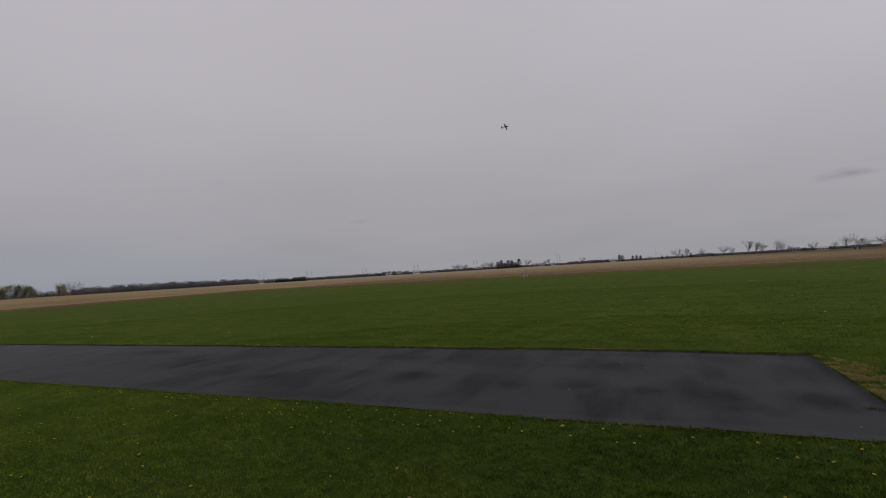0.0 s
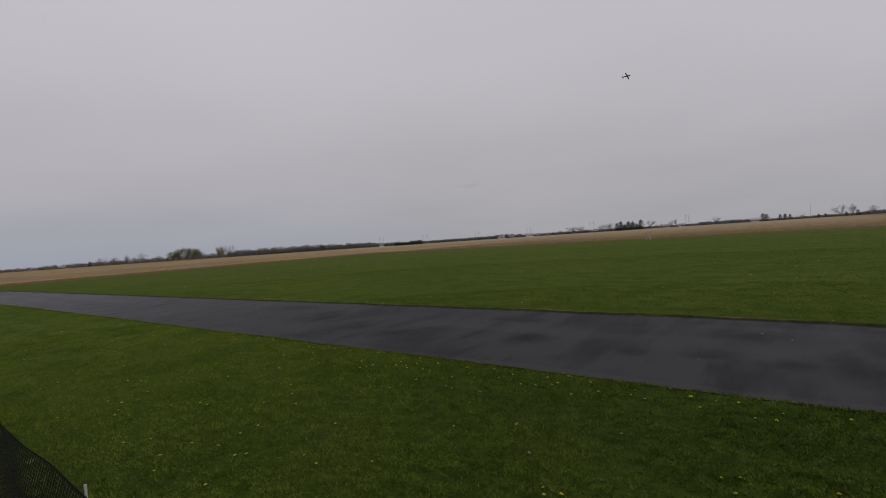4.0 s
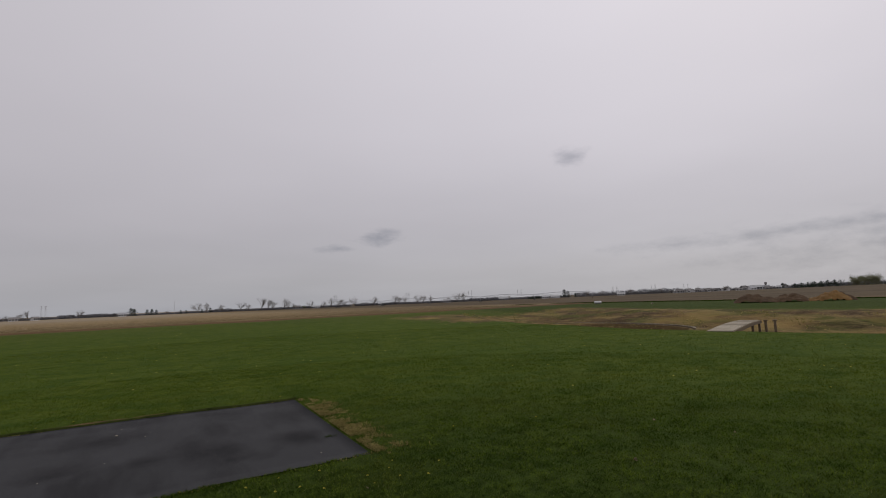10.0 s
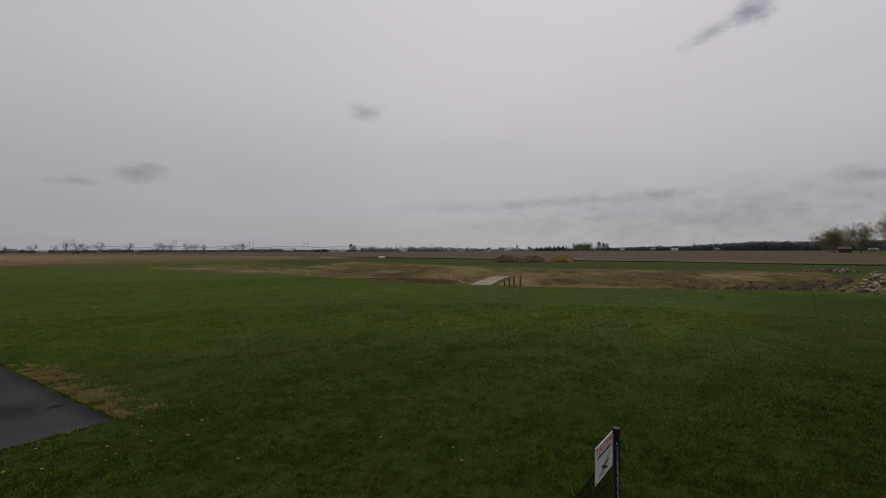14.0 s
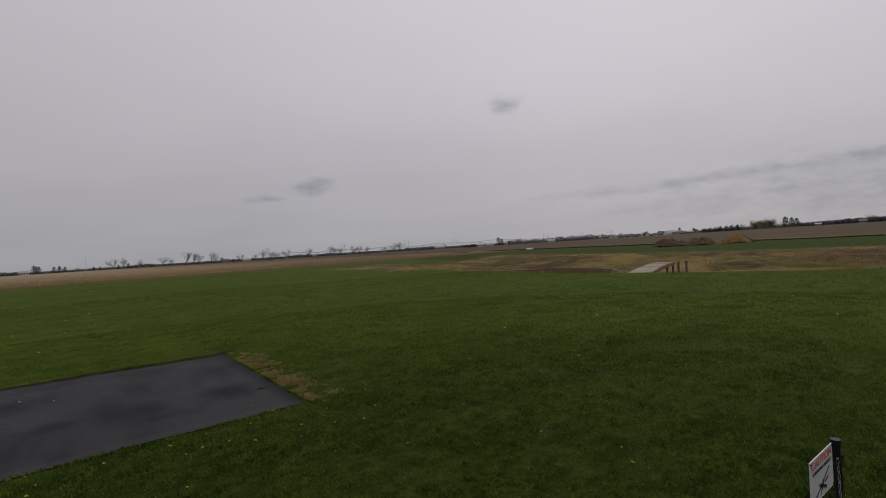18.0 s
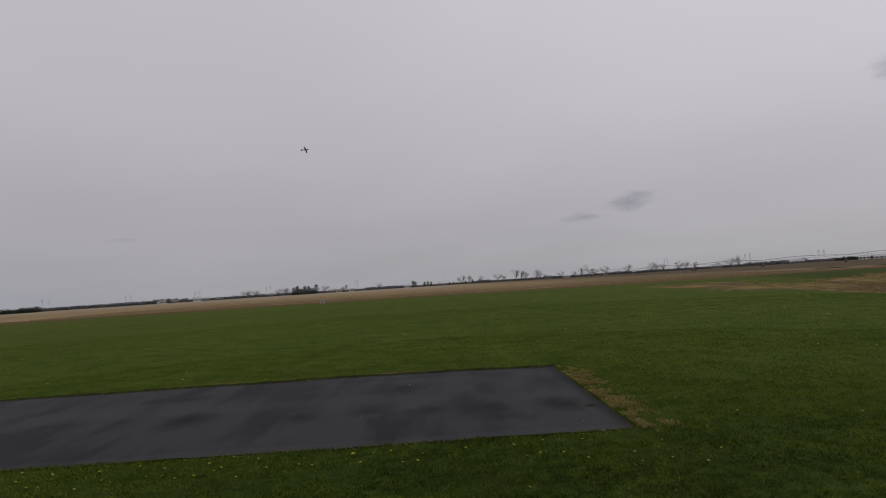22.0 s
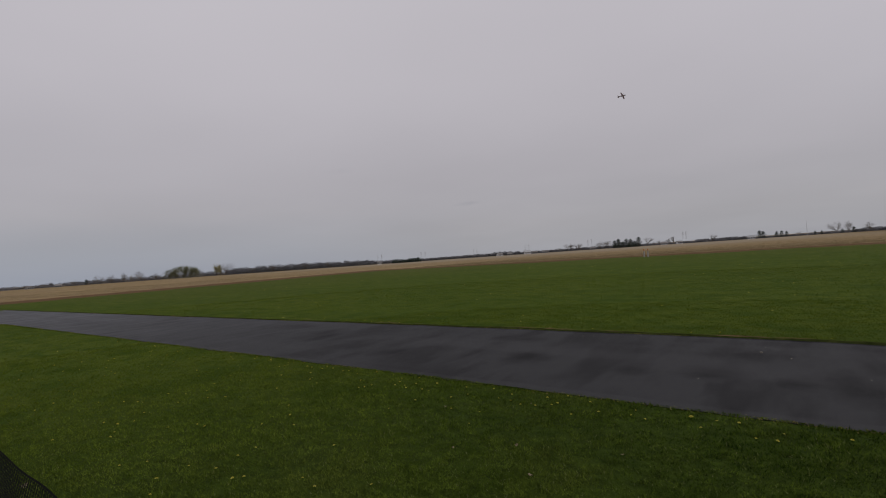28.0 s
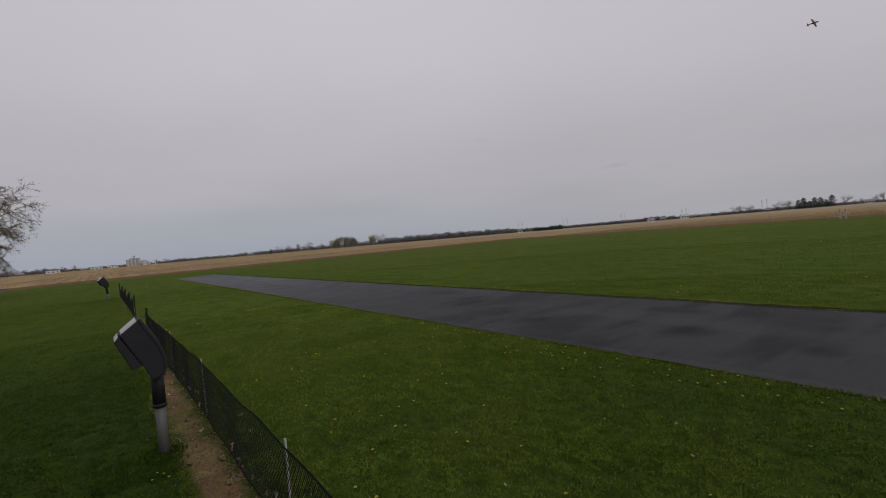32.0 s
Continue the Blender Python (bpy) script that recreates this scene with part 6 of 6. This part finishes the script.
for az, h, k in ((-11.1, 0.72, 3), (-7.5, 0.65, 4), (0.0, 0.4, 5), (2.7, 0.92, 2), (3.5, 0.88, 0), (5.2, 0.72, 2), (6.9, 0.82, 4), (7.7, 0.7, 5), (9.0, 1.15, 3), (10.3, 0.9, 0), (11.4, 1.0, 4), (12.0, 0.65, 5),
                 (12.5, 0.55, 0), (15.8, 0.6, 4), (16.8, 0.95, 0), (17.4, 0.9, 5), (18.2, 0.75, 2), (19.5, 0.9, 2), (24.1, 0.95, 4), (24.7, 0.8, 0), (25.4, 0.85, 5), (26.8, 0.9, 2), (28.4, 0.8, 5), (30.6, 0.6, 0), (31.7, 0.9, 2),
                 (32.4, 0.95, 0), (37.9, 0.55, 5), (45.1, 0.5, 4), (48.6, 0.55, 2), (51.5, 0.6, 4), (54.8, 0.55, 0), (58.5, 0.5, 5), (61.0, 0.5, 2), (79.8, 0.7, 5), (83.5, 0.75, 0), (85.9, 0.75, 4)):
    copy_thing(bare[k], Matrix.LocRotScale((*at(az, FAR + 9 * math.sin(az * 5)), base_at(az, FAR) - 0.10 * h * HIGH), Euler((0, 0, az * 3)), [1.32 * h / (0.95, 1.15, 0.95, 1.38, 1.1, 0.9)[k]] * 3))
for az, h, k in ((-67.3, 1.15, 0), (-66.7, 1.4, 0), (-65.5, 1.45, 0), (-64.9, 1.3, 0), (71.2, 1.1, 1), (72.5, 1.15, 1), (-62.6, 1.2, 2), (13.7, 0.45, 1)):
    copy_thing(leafing[k], Matrix.LocRotScale((*at(az, FAR + 12 * math.sin(az * 5)), base_at(az, FAR) - 0.18 * h * HIGH), Euler((0, 0, az * 3)), [h / (1.55, 1.2, 1.45)[k]] * 3))
for az, h in [(-74.4, 0.55), (-3.0, 0.7), (-1.9, 0.6), (-1.5, 0.62), (-1.1, 0.55), (1.1, 0.4), (1.6, 0.38), (3.9, 0.52), (3.1, 0.42), (44.4, 0.95), (44.8, 0.8), (45.6, 0.5), (65.7, 0.56), (73.7, 1.05), (74.2, 0.95), (74.6, 0.85)] + \
        [(-17.2 + 0.42 * k, 0.88 + 0.2 * math.sin(k * 2.3)) for k in range(7)] + [(66.7 + 0.5 * k, 0.45 + 0.03 * k + 0.06 * math.sin(k * 3.1)) for k in range(7)]:
    copy_thing(fir, Matrix.LocRotScale((*at(az, FAR + 8 * math.sin(az * 9)), base_at(az, FAR)), Euler((0, 0, az)), [h / fir_h] * 3))


def woods(name, spans, dist, material, label, seed, fill=120, spacing=0.13, grain=0.7, vary=0.55):
    """A far belt of woodland: ragged crowns of many small twig clumps. spans: (az0, az1, top0, top1) in degrees."""
    r = np.random.RandomState(seed)
    metre = dist * math.pi / 180
    verts = []
    for az0, az1, h0, h1 in spans:
        az = az0
        while az < az1:
            f = (az - az0) / (az1 - az0)
            h = (h0 + (h1 - h0) * f) * metre * r.uniform(vary, 1.08)
            wide = max(0.10, r.uniform(0.28, 0.55) * h / metre) * metre
            n = int(fill * 0.72 * (0.5 + h / 6))
            d = dist + r.uniform(-14, 14)
            u = r.normal(0, 0.42, n) * wide
            v = np.clip(r.beta(1.15, 1.35, n), 0, 1) * h * np.sqrt(np.clip(1.06 - (u / wide / 1.2) ** 2, 0.05, 1))
            a = math.radians(az)
            c = np.stack([d * math.sin(a) + u * math.cos(a), d * math.cos(a) - u * math.sin(a), v + base_at(az, dist)], 1)
            c[:, :2] += r.uniform(-1.5, 1.5, (n, 2))
            tri = c[:, None, :] + r.uniform(-1, 1, (n, 3, 3)) * np.array([1.0, 1.0, 0.65]) * 1.14 * grain * dist / 550
            verts.append(tri.reshape(-1, 3))
            az += spacing * r.uniform(0.5, 1.5)
    v = np.concatenate(verts)
    v[:, 2] = np.maximum(v[:, 2], -1.4)
    ob = new(name, fast_mesh(name, v, np.arange(len(v)).reshape(-1, 3), material))
    return tagged(ob, label, "woods", kind="stuff")


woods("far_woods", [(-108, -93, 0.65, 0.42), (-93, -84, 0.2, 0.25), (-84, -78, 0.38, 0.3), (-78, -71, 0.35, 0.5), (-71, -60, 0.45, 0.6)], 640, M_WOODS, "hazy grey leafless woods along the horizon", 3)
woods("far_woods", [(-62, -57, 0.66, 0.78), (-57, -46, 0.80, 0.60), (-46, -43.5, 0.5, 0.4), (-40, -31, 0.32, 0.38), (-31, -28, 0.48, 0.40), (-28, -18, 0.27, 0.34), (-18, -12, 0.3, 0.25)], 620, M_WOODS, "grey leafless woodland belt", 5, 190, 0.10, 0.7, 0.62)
woods("conifer_grove", [(-17.2, -14.5, 0.8, 0.75), (66.6, 70.2, 0.45, 0.62), (40.3, 41.6, 0.36, 0.36)], 556, M_NEEDLE, "dark irregular conifer grove", 19, 130, 0.2)
woods("leafing_grove", [(-67.8, -64.4, 0.95, 1.2), (70.9, 72.9, 0.75, 0.8)], 552, M_SPRING, "dense young trees in fresh yellow-green leaf", 23, 60, 0.22, 0.55, 0.6)
woods("roadside_thicket", [(94.7, 95.7, 2.0, 2.1)], 306, M_BUD, "dense leafless thicket with opening buds by the shed", 29, 110, 0.3, 0.55, 0.7)
woods("roadside_thicket", [(94.7, 95.7, 1.9, 1.9), (97.5, 100.5, 0.7, 0.9)], 308, M_TWIG, "dense leafless thicket by the shed", 31, 110, 0.3, 0.5, 0.7)
woods("conifer_windbreak", [(-43.3, -40.1, 0.5, 0.5)], 560, M_NEEDLE, "dense dark conifer windbreak", 7, 120, 0.08)
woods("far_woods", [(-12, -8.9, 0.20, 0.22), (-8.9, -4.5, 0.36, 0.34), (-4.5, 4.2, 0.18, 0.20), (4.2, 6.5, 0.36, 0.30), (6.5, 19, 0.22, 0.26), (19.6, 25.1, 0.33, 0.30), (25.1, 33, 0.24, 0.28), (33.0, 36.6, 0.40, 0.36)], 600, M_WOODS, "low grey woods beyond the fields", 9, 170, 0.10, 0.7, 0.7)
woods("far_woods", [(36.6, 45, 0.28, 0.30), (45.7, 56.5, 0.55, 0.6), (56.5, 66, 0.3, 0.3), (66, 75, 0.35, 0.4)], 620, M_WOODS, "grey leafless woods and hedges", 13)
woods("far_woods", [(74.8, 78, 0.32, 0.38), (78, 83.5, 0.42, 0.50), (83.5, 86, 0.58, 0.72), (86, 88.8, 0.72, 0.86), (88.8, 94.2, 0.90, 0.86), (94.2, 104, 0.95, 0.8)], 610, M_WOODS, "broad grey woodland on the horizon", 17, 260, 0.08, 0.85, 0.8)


# ---- farm buildings along the horizon ----
def house(m, w, d, h, wall, roof, label, category="house", windows=3, pitch=0.22):
    h, w = h * 0.72, w * 0.75
    t = thing("farm_building", m, label, category, "buildings along the horizon")
    bm = bm_new()
    box(bm, -w / 2, w / 2, -d / 2, d / 2, -0.3, h)
    rise = d / 2 * pitch * 2
    for x in (-w / 2, w / 2):  # gables
        bm.faces.new([bm.verts.new(c) for c in ((x, -d / 2, h), (x, d / 2, h), (x, 0, h + rise))])
    part("wall", bm, wall, t)
    bm = bm_new()
    o = 0.4
    for s in (-1, 1):
        a = [(-w / 2 - o, s * (d / 2 + o), h - 0.15), (w / 2 + o, s * (d / 2 + o), h - 0.15), (w / 2 + o, 0, h + rise + 0.1), (-w / 2 - o, 0, h + rise + 0.1)]
        lo = [bm.verts.new(c) for c in a]
        hi = [bm.verts.new((x, y, z + 0.18)) for x, y, z in a]
        for f in ((lo[3], lo[2], lo[1], lo[0]), tuple(hi), (lo[0], lo[1], hi[1], hi[0]), (lo[1], lo[2], hi[2], hi[1]), (lo[2], lo[3], hi[3], hi[2]), (lo[3], lo[0], hi[0], hi[3])):
            bm.faces.new(f)
    part("roof", bm, roof, t)
    for k in range(windows):
        x = -w / 2 + w * (k + 0.5) / windows
        bm = bm_new()
        box(bm, x - 0.55, x + 0.55, -d / 2 - 0.06, -d / 2 + 0.05, h * 0.32, h * 0.32 + 1.3)
        part("window", bm, M_GLASS, t)
    return t


def facing(az, dist, turn=0):
    x, y = at(az, dist)
    return pose(x, y, base_at(az, dist), 0, 0, -az + turn)


for az, dist, w, d, h, wall, roof, turn in ((-96.3, 560, 7, 5, 1.8, M_GREYWALL, M_ROOF, 0), (-94.0, 560, 13, 4, 1.5, M_WHITE, M_TIN, 8), (-91.7, 570, 6, 4, 1.5, M_GREYWALL, M_TIN, 10), (-90.7, 560, 12, 4, 1.1, M_WHITE, M_TIN, 5),
                                            (-89.4, 560, 10, 4, 1.4, M_WHITE, M_TIN, 5), (-85.8, 560, 6, 5, 2.2, M_WHITE, M_TIN, 0), (-78.6, 560, 6, 5, 2.0, M_GREYWALL, M_ROOF, 30), (-76.5, 565, 6, 5, 1.8, M_GREYWALL, M_ROOF, 0),
                                            (-44.9, 556, 7, 7, 2.6, M_WHITE, M_ROOF, 0), (-30.4, 556, 8, 7, 2.2, M_WHITE, M_ROOF, 20), (-29.2, 556, 7, 7, 2.2, M_GREYWALL, M_ROOF, 0), (-27.1, 550, 9, 8, 3.6, M_WHITE, M_TIN, 10), (-26.2, 556, 8, 7, 2.0, M_GREYWALL, M_ROOF, 0),
                                            (-25.0, 556, 9, 7, 2.0, M_GREYWALL, M_ROOF, 0), (-19.6, 556, 7, 7, 2.0, M_GREYWALL, M_ROOF, 0)):
    house(facing(az, dist, turn), w, d, h, wall, roof, "low pale farm building far across the field" if wall is M_WHITE else "low grey farmhouse far across the field")
for az, dist, w, d, h, wall, roof, turn in ((-12.1, 550, 8, 7, 2.4, M_WHITE, M_ROOF, 0), (-10.6, 552, 6, 6, 2.4, M_WHITE, M_ROOF, 20), (-4.0, 545, 8, 7, 2.6, M_WHITE, M_TIN, 0), (12.9, 552, 10, 7, 2.6, M_GREYWALL, M_ROOF, 0), (14.7, 545, 4, 5, 2.4, M_WHITE, M_TIN, 0), (15.1, 545, 9, 6, 2.0, M_WHITE, M_TIN, 0),
                                            (22.4, 552, 5, 5, 2.0, M_WHITE, M_TIN, 0), (30.5, 548, 11, 8, 3.2, M_GREYWALL, M_TIN, 0), (37.3, 548, 14, 8, 2.6, M_GREYWALL, M_TIN, 0), (42.2, 548, 9, 8, 2.8, M_WHITE, M_TIN, 0), (43.3, 550, 12, 8, 2.4, M_WHITE, M_TIN, 6), (50.6, 552, 10, 7, 2.0, M_WHITE, M_TIN, 0)):
    house(facing(az, dist, turn), w, d, h, wall, roof, "white barn with a metal roof far across the field" if wall is M_WHITE else "grey barn far across the field", "barn")
rng3 = random.Random(61)
for k in range(44):  # the small town beyond the heaps
    az = rng3.choice((57.6, 59.0, 60.4, 62.6, 64.0, 64.7)) + rng3.gauss(0, 0.55)
    pale = rng3.random() < 0.55
    house(facing(az, rng3.uniform(535, 590), rng3.uniform(-50, 50)), rng3.uniform(3, 9), rng3.uniform(3, 6), rng3.uniform(1.2, 3.4), M_WHITE if pale else M_GREYWALL, rng3.choice((M_ROOF, M_ROOF, M_TIN)), "small pale house in the distant town" if pale else "small grey house in the distant town", "house", 2, rng3.uniform(0.2, 0.5))
# the last entry is a white vehicle, built with the house shape
for az, dist, w, d, h, wall, roof in ((76.2, 585, 6, 5, 1.5, M_GREYWALL, M_TIN), (79.4, 580, 7, 6, 2.4, M_GREYWALL, M_ROOF), (81.6, 570, 8, 5, 1.6, M_WHITE, M_TIN), (85.6, 580, 5, 5, 1.8, M_GREYWALL, M_ROOF), (97.8, 330, 4.6, 2.2, 1.6, M_WHITE, M_TIN)):
    house(facing(az, dist), w, d, h, wall, roof, "small pale house-shaped block far across the tilled field")
house(facing(95.85, 290), 5.6, 3.6, 2.4, M_BARNRED, M_ROOF, "small red wooden shed under the roadside trees", "shed", 1)
house(facing(64.35, 560), 1.9, 1.6, 6.6, M_WHITE, M_ROOF, "white farm tower with a pointed roof", "tower", 0, 1.1)


def grain_bin(az, dist, r, h, material, label):
    t = thing("grain_bin", facing(az, dist), label, "grain bin", "grain bins of the elevator")
    bm = bm_new()
    n = 24
    rings = int(h / 1.2)
    prev = None
    for k in range(rings * 2 + 1):  # corrugated wall
        z, rr = -0.3 + (h + 0.3) * k / (rings * 2), r + (0.06 if k % 2 else 0.0)
        ring = [bm.verts.new((rr * math.cos(2 * math.pi * i / n), rr * math.sin(2 * math.pi * i / n), z)) for i in range(n)]
        if prev:
            for i in range(n):
                bm.faces.new((prev[i], prev[(i + 1) % n], ring[(i + 1) % n], ring[i]))
        prev = ring
    part("wall", bm, material, t)
    bm = bm_new()
    rod(bm, (0, 0, h), (0, 0, h + r * 0.5), r + 0.2, 0.4, n)
    part("roof", bm, M_TIN, t)
    bm = bm_new()
    box(bm, r - 0.1, r + 0.35, -0.3, 0.3, 0, h)
    part("ladder", bm, M_STEEL, t)


for az, r_, h_ in ((-88.1, 1.4, 6.6), (-87.8, 1.4, 7.6), (-87.5, 1.4, 7.6), (-87.2, 1.4, 7.2)):
    grain_bin(az, 560, r_, h_, M_BIN, "pale grey concrete grain silo")
grain_bin(-86.7, 556, 2.6, 4.6, M_STEEL, "galvanised steel grain bin")
grain_bin(-86.3, 560, 1.7, 3.0, M_STEEL, "small galvanised steel grain bin")
house(facing(-87.55, 568), 1.8, 1.8, 13.5, M_STEEL, M_TIN, "narrow steel elevator leg over the grain bins", "elevator", 1)


# ---- pylons, masts and the irrigation boom ----
def pylon(m, h, label):
    t = thing("pylon", m, label, "pylon", "power pylons along the horizon")
    bm = bm_new()
    w0, w1 = h * 0.055, h * 0.018
    levels = 7
    for k in range(levels):
        f0, f1 = k / levels, (k + 1) / levels
        a, b = w0 + (w1 - w0) * f0, w0 + (w1 - w0) * f1
        lo = [Vector((sx * a, sy * a, h * f0 - 0.1)) for sx, sy in ((1, 1), (-1, 1), (-1, -1), (1, -1))]
        hi = [Vector((sx * b, sy * b, h * f1 - 0.1)) for sx, sy in ((1, 1), (-1, 1), (-1, -1), (1, -1))]
        for i in range(4):
            rod(bm, lo[i], hi[i], h * 0.006, h * 0.005, 4)
            rod(bm, lo[i], hi[(i + 1) % 4], h * 0.0032, h * 0.0032, 3)
    part("mast", bm, M_STEEL, t, "lattice steel mast")
    for f, l in ((0.72, 0.10), (0.84, 0.085), (0.95, 0.065)):
        bm = bm_new()
        rod(bm, (-h * l, 0, h * f), (h * l, 0, h * f), h * 0.005, h * 0.005, 4)
        rod(bm, (-h * l, 0, h * f), (0, 0, h * (f + 0.05)), h * 0.003, h * 0.003, 3)
        rod(bm, (h * l, 0, h * f), (0, 0, h * (f + 0.05)), h * 0.003, h * 0.003, 3)
        part("crossarm", bm, M_STEEL, t)
    return t


PYL = 760.0
mast = pylon(facing(-45.1, PYL), 14.0, "thin grey lattice power pylon far off")
for az, h in ((-44.65, 15), (-39.9, 14), (-39.4, 14.3), (-33.5, 13.5), (-33.1, 13.5), (-27.3, 13), (-26.9, 14), (-20.1, 15), (-19.7, 15.5), (-10.2, 16), (-9.9, 16.2), (17.1, 17), (17.35, 17), (25.6, 17), (25.9, 17), (33.1, 16.5), (33.5, 16.5),
              (39.0, 14.5), (39.4, 14.5), (49.8, 12.5), (50.2, 12.5), (53.8, 12.5), (54.2, 12.5), (57.0, 11.5), (57.4, 11.5)):
    copy_thing(mast, facing(az, PYL) @ Matrix.Diagonal((h / 14, h / 14, h / 14, 1)))


def pole(m, h, label, group=""):
    """A slender mast with a few stubby arms near the top."""
    t = thing("radio_mast", m, label, "mast", group)
    bm = bm_new()
    rod(bm, (0, 0, -0.2), (0, 0, h), 0.16, 0.07, 8)
    part("shaft", bm, M_STEEL, t)
    for f in (0.86, 0.94):
        bm = bm_new()
        rod(bm, (-0.4, 0, h * f), (0.4, 0, h * f), 0.06, 0.06, 6)
        part("antenna", bm, M_STEEL, t)


pole(facing(0.5, FAR), 1.34 * HIGH, "thin grey pole among distant trees")
pole(facing(85.25, FAR), 1.6 * HIGH, "thin grey radio mast above the woods")
pole(facing(93.3, FAR), 1.62 * HIGH, "thin grey radio mast above the woods")
pole(facing(73.0, FAR), 0.6 * HIGH, "short grey pole before the trees")


def irrigation():
    """A wheeled centre-pivot boom: arched trussed pipe spans on A-frame towers."""
    a, b = Vector((*at(17.5, 345), base_at(17.5, 345))), Vector((*at(47.5, 300), base_at(47.5, 300)))
    n = 5
    t = thing("irrigation_boom", pose(0, 0, 0), "long wheeled irrigation boom of arched steel spans in the field", "irrigation boom")
    side = (b - a).normalized().cross(Vector((0, 0, 1)))
    for k in range(n):
        p, q = a.lerp(b, k / n), a.lerp(b, (k + 1) / n)
        bm = bm_new()
        steps = 10
        prev = None
        for s in range(steps + 1):
            f = s / steps
            c = p.lerp(q, f) + Vector((0, 0, 3.5 + 0.9 * math.sin(math.pi * f)))
            low = p.lerp(q, f) + Vector((0, 0, 3.5 - 0.35 * math.sin(math.pi * f)))
            if prev:
                rod(bm, prev[0], c, 0.13, 0.13, 6)
                rod(bm, prev[1], low, 0.045, 0.045, 4)
                rod(bm, prev[0], low, 0.035, 0.035, 3)
            prev = (c, low)
        part("span", bm, M_STEEL, t, "arched galvanised pipe span with truss")
    for k in range(n + 1):
        c = a.lerp(b, k / n)
        bm = bm_new()
        along = (b - a).normalized()
        for s in (-1, 1):
            rod(bm, c + side * 1.9 * s + Vector((0, 0, 0.6)), c + Vector((0, 0, 3.55)), 0.08, 0.06, 5)
        rod(bm, c - side * 1.9 + Vector((0, 0, 0.6)), c + side * 1.9 + Vector((0, 0, 0.6)), 0.08, 0.08, 5)
        tower = part("tower", bm, M_STEEL, t, "A-frame tower")
        for s in (-1, 1):
            bm = bm_new()
            hub = c + side * 1.9 * s + Vector((0, 0, 0.58))
            rod(bm, hub - along * 0.15, hub + along * 0.15, 0.6, 0.6, 16)
            part("wheel", bm, M_BLACK, tower, "black tyre")


irrigation()
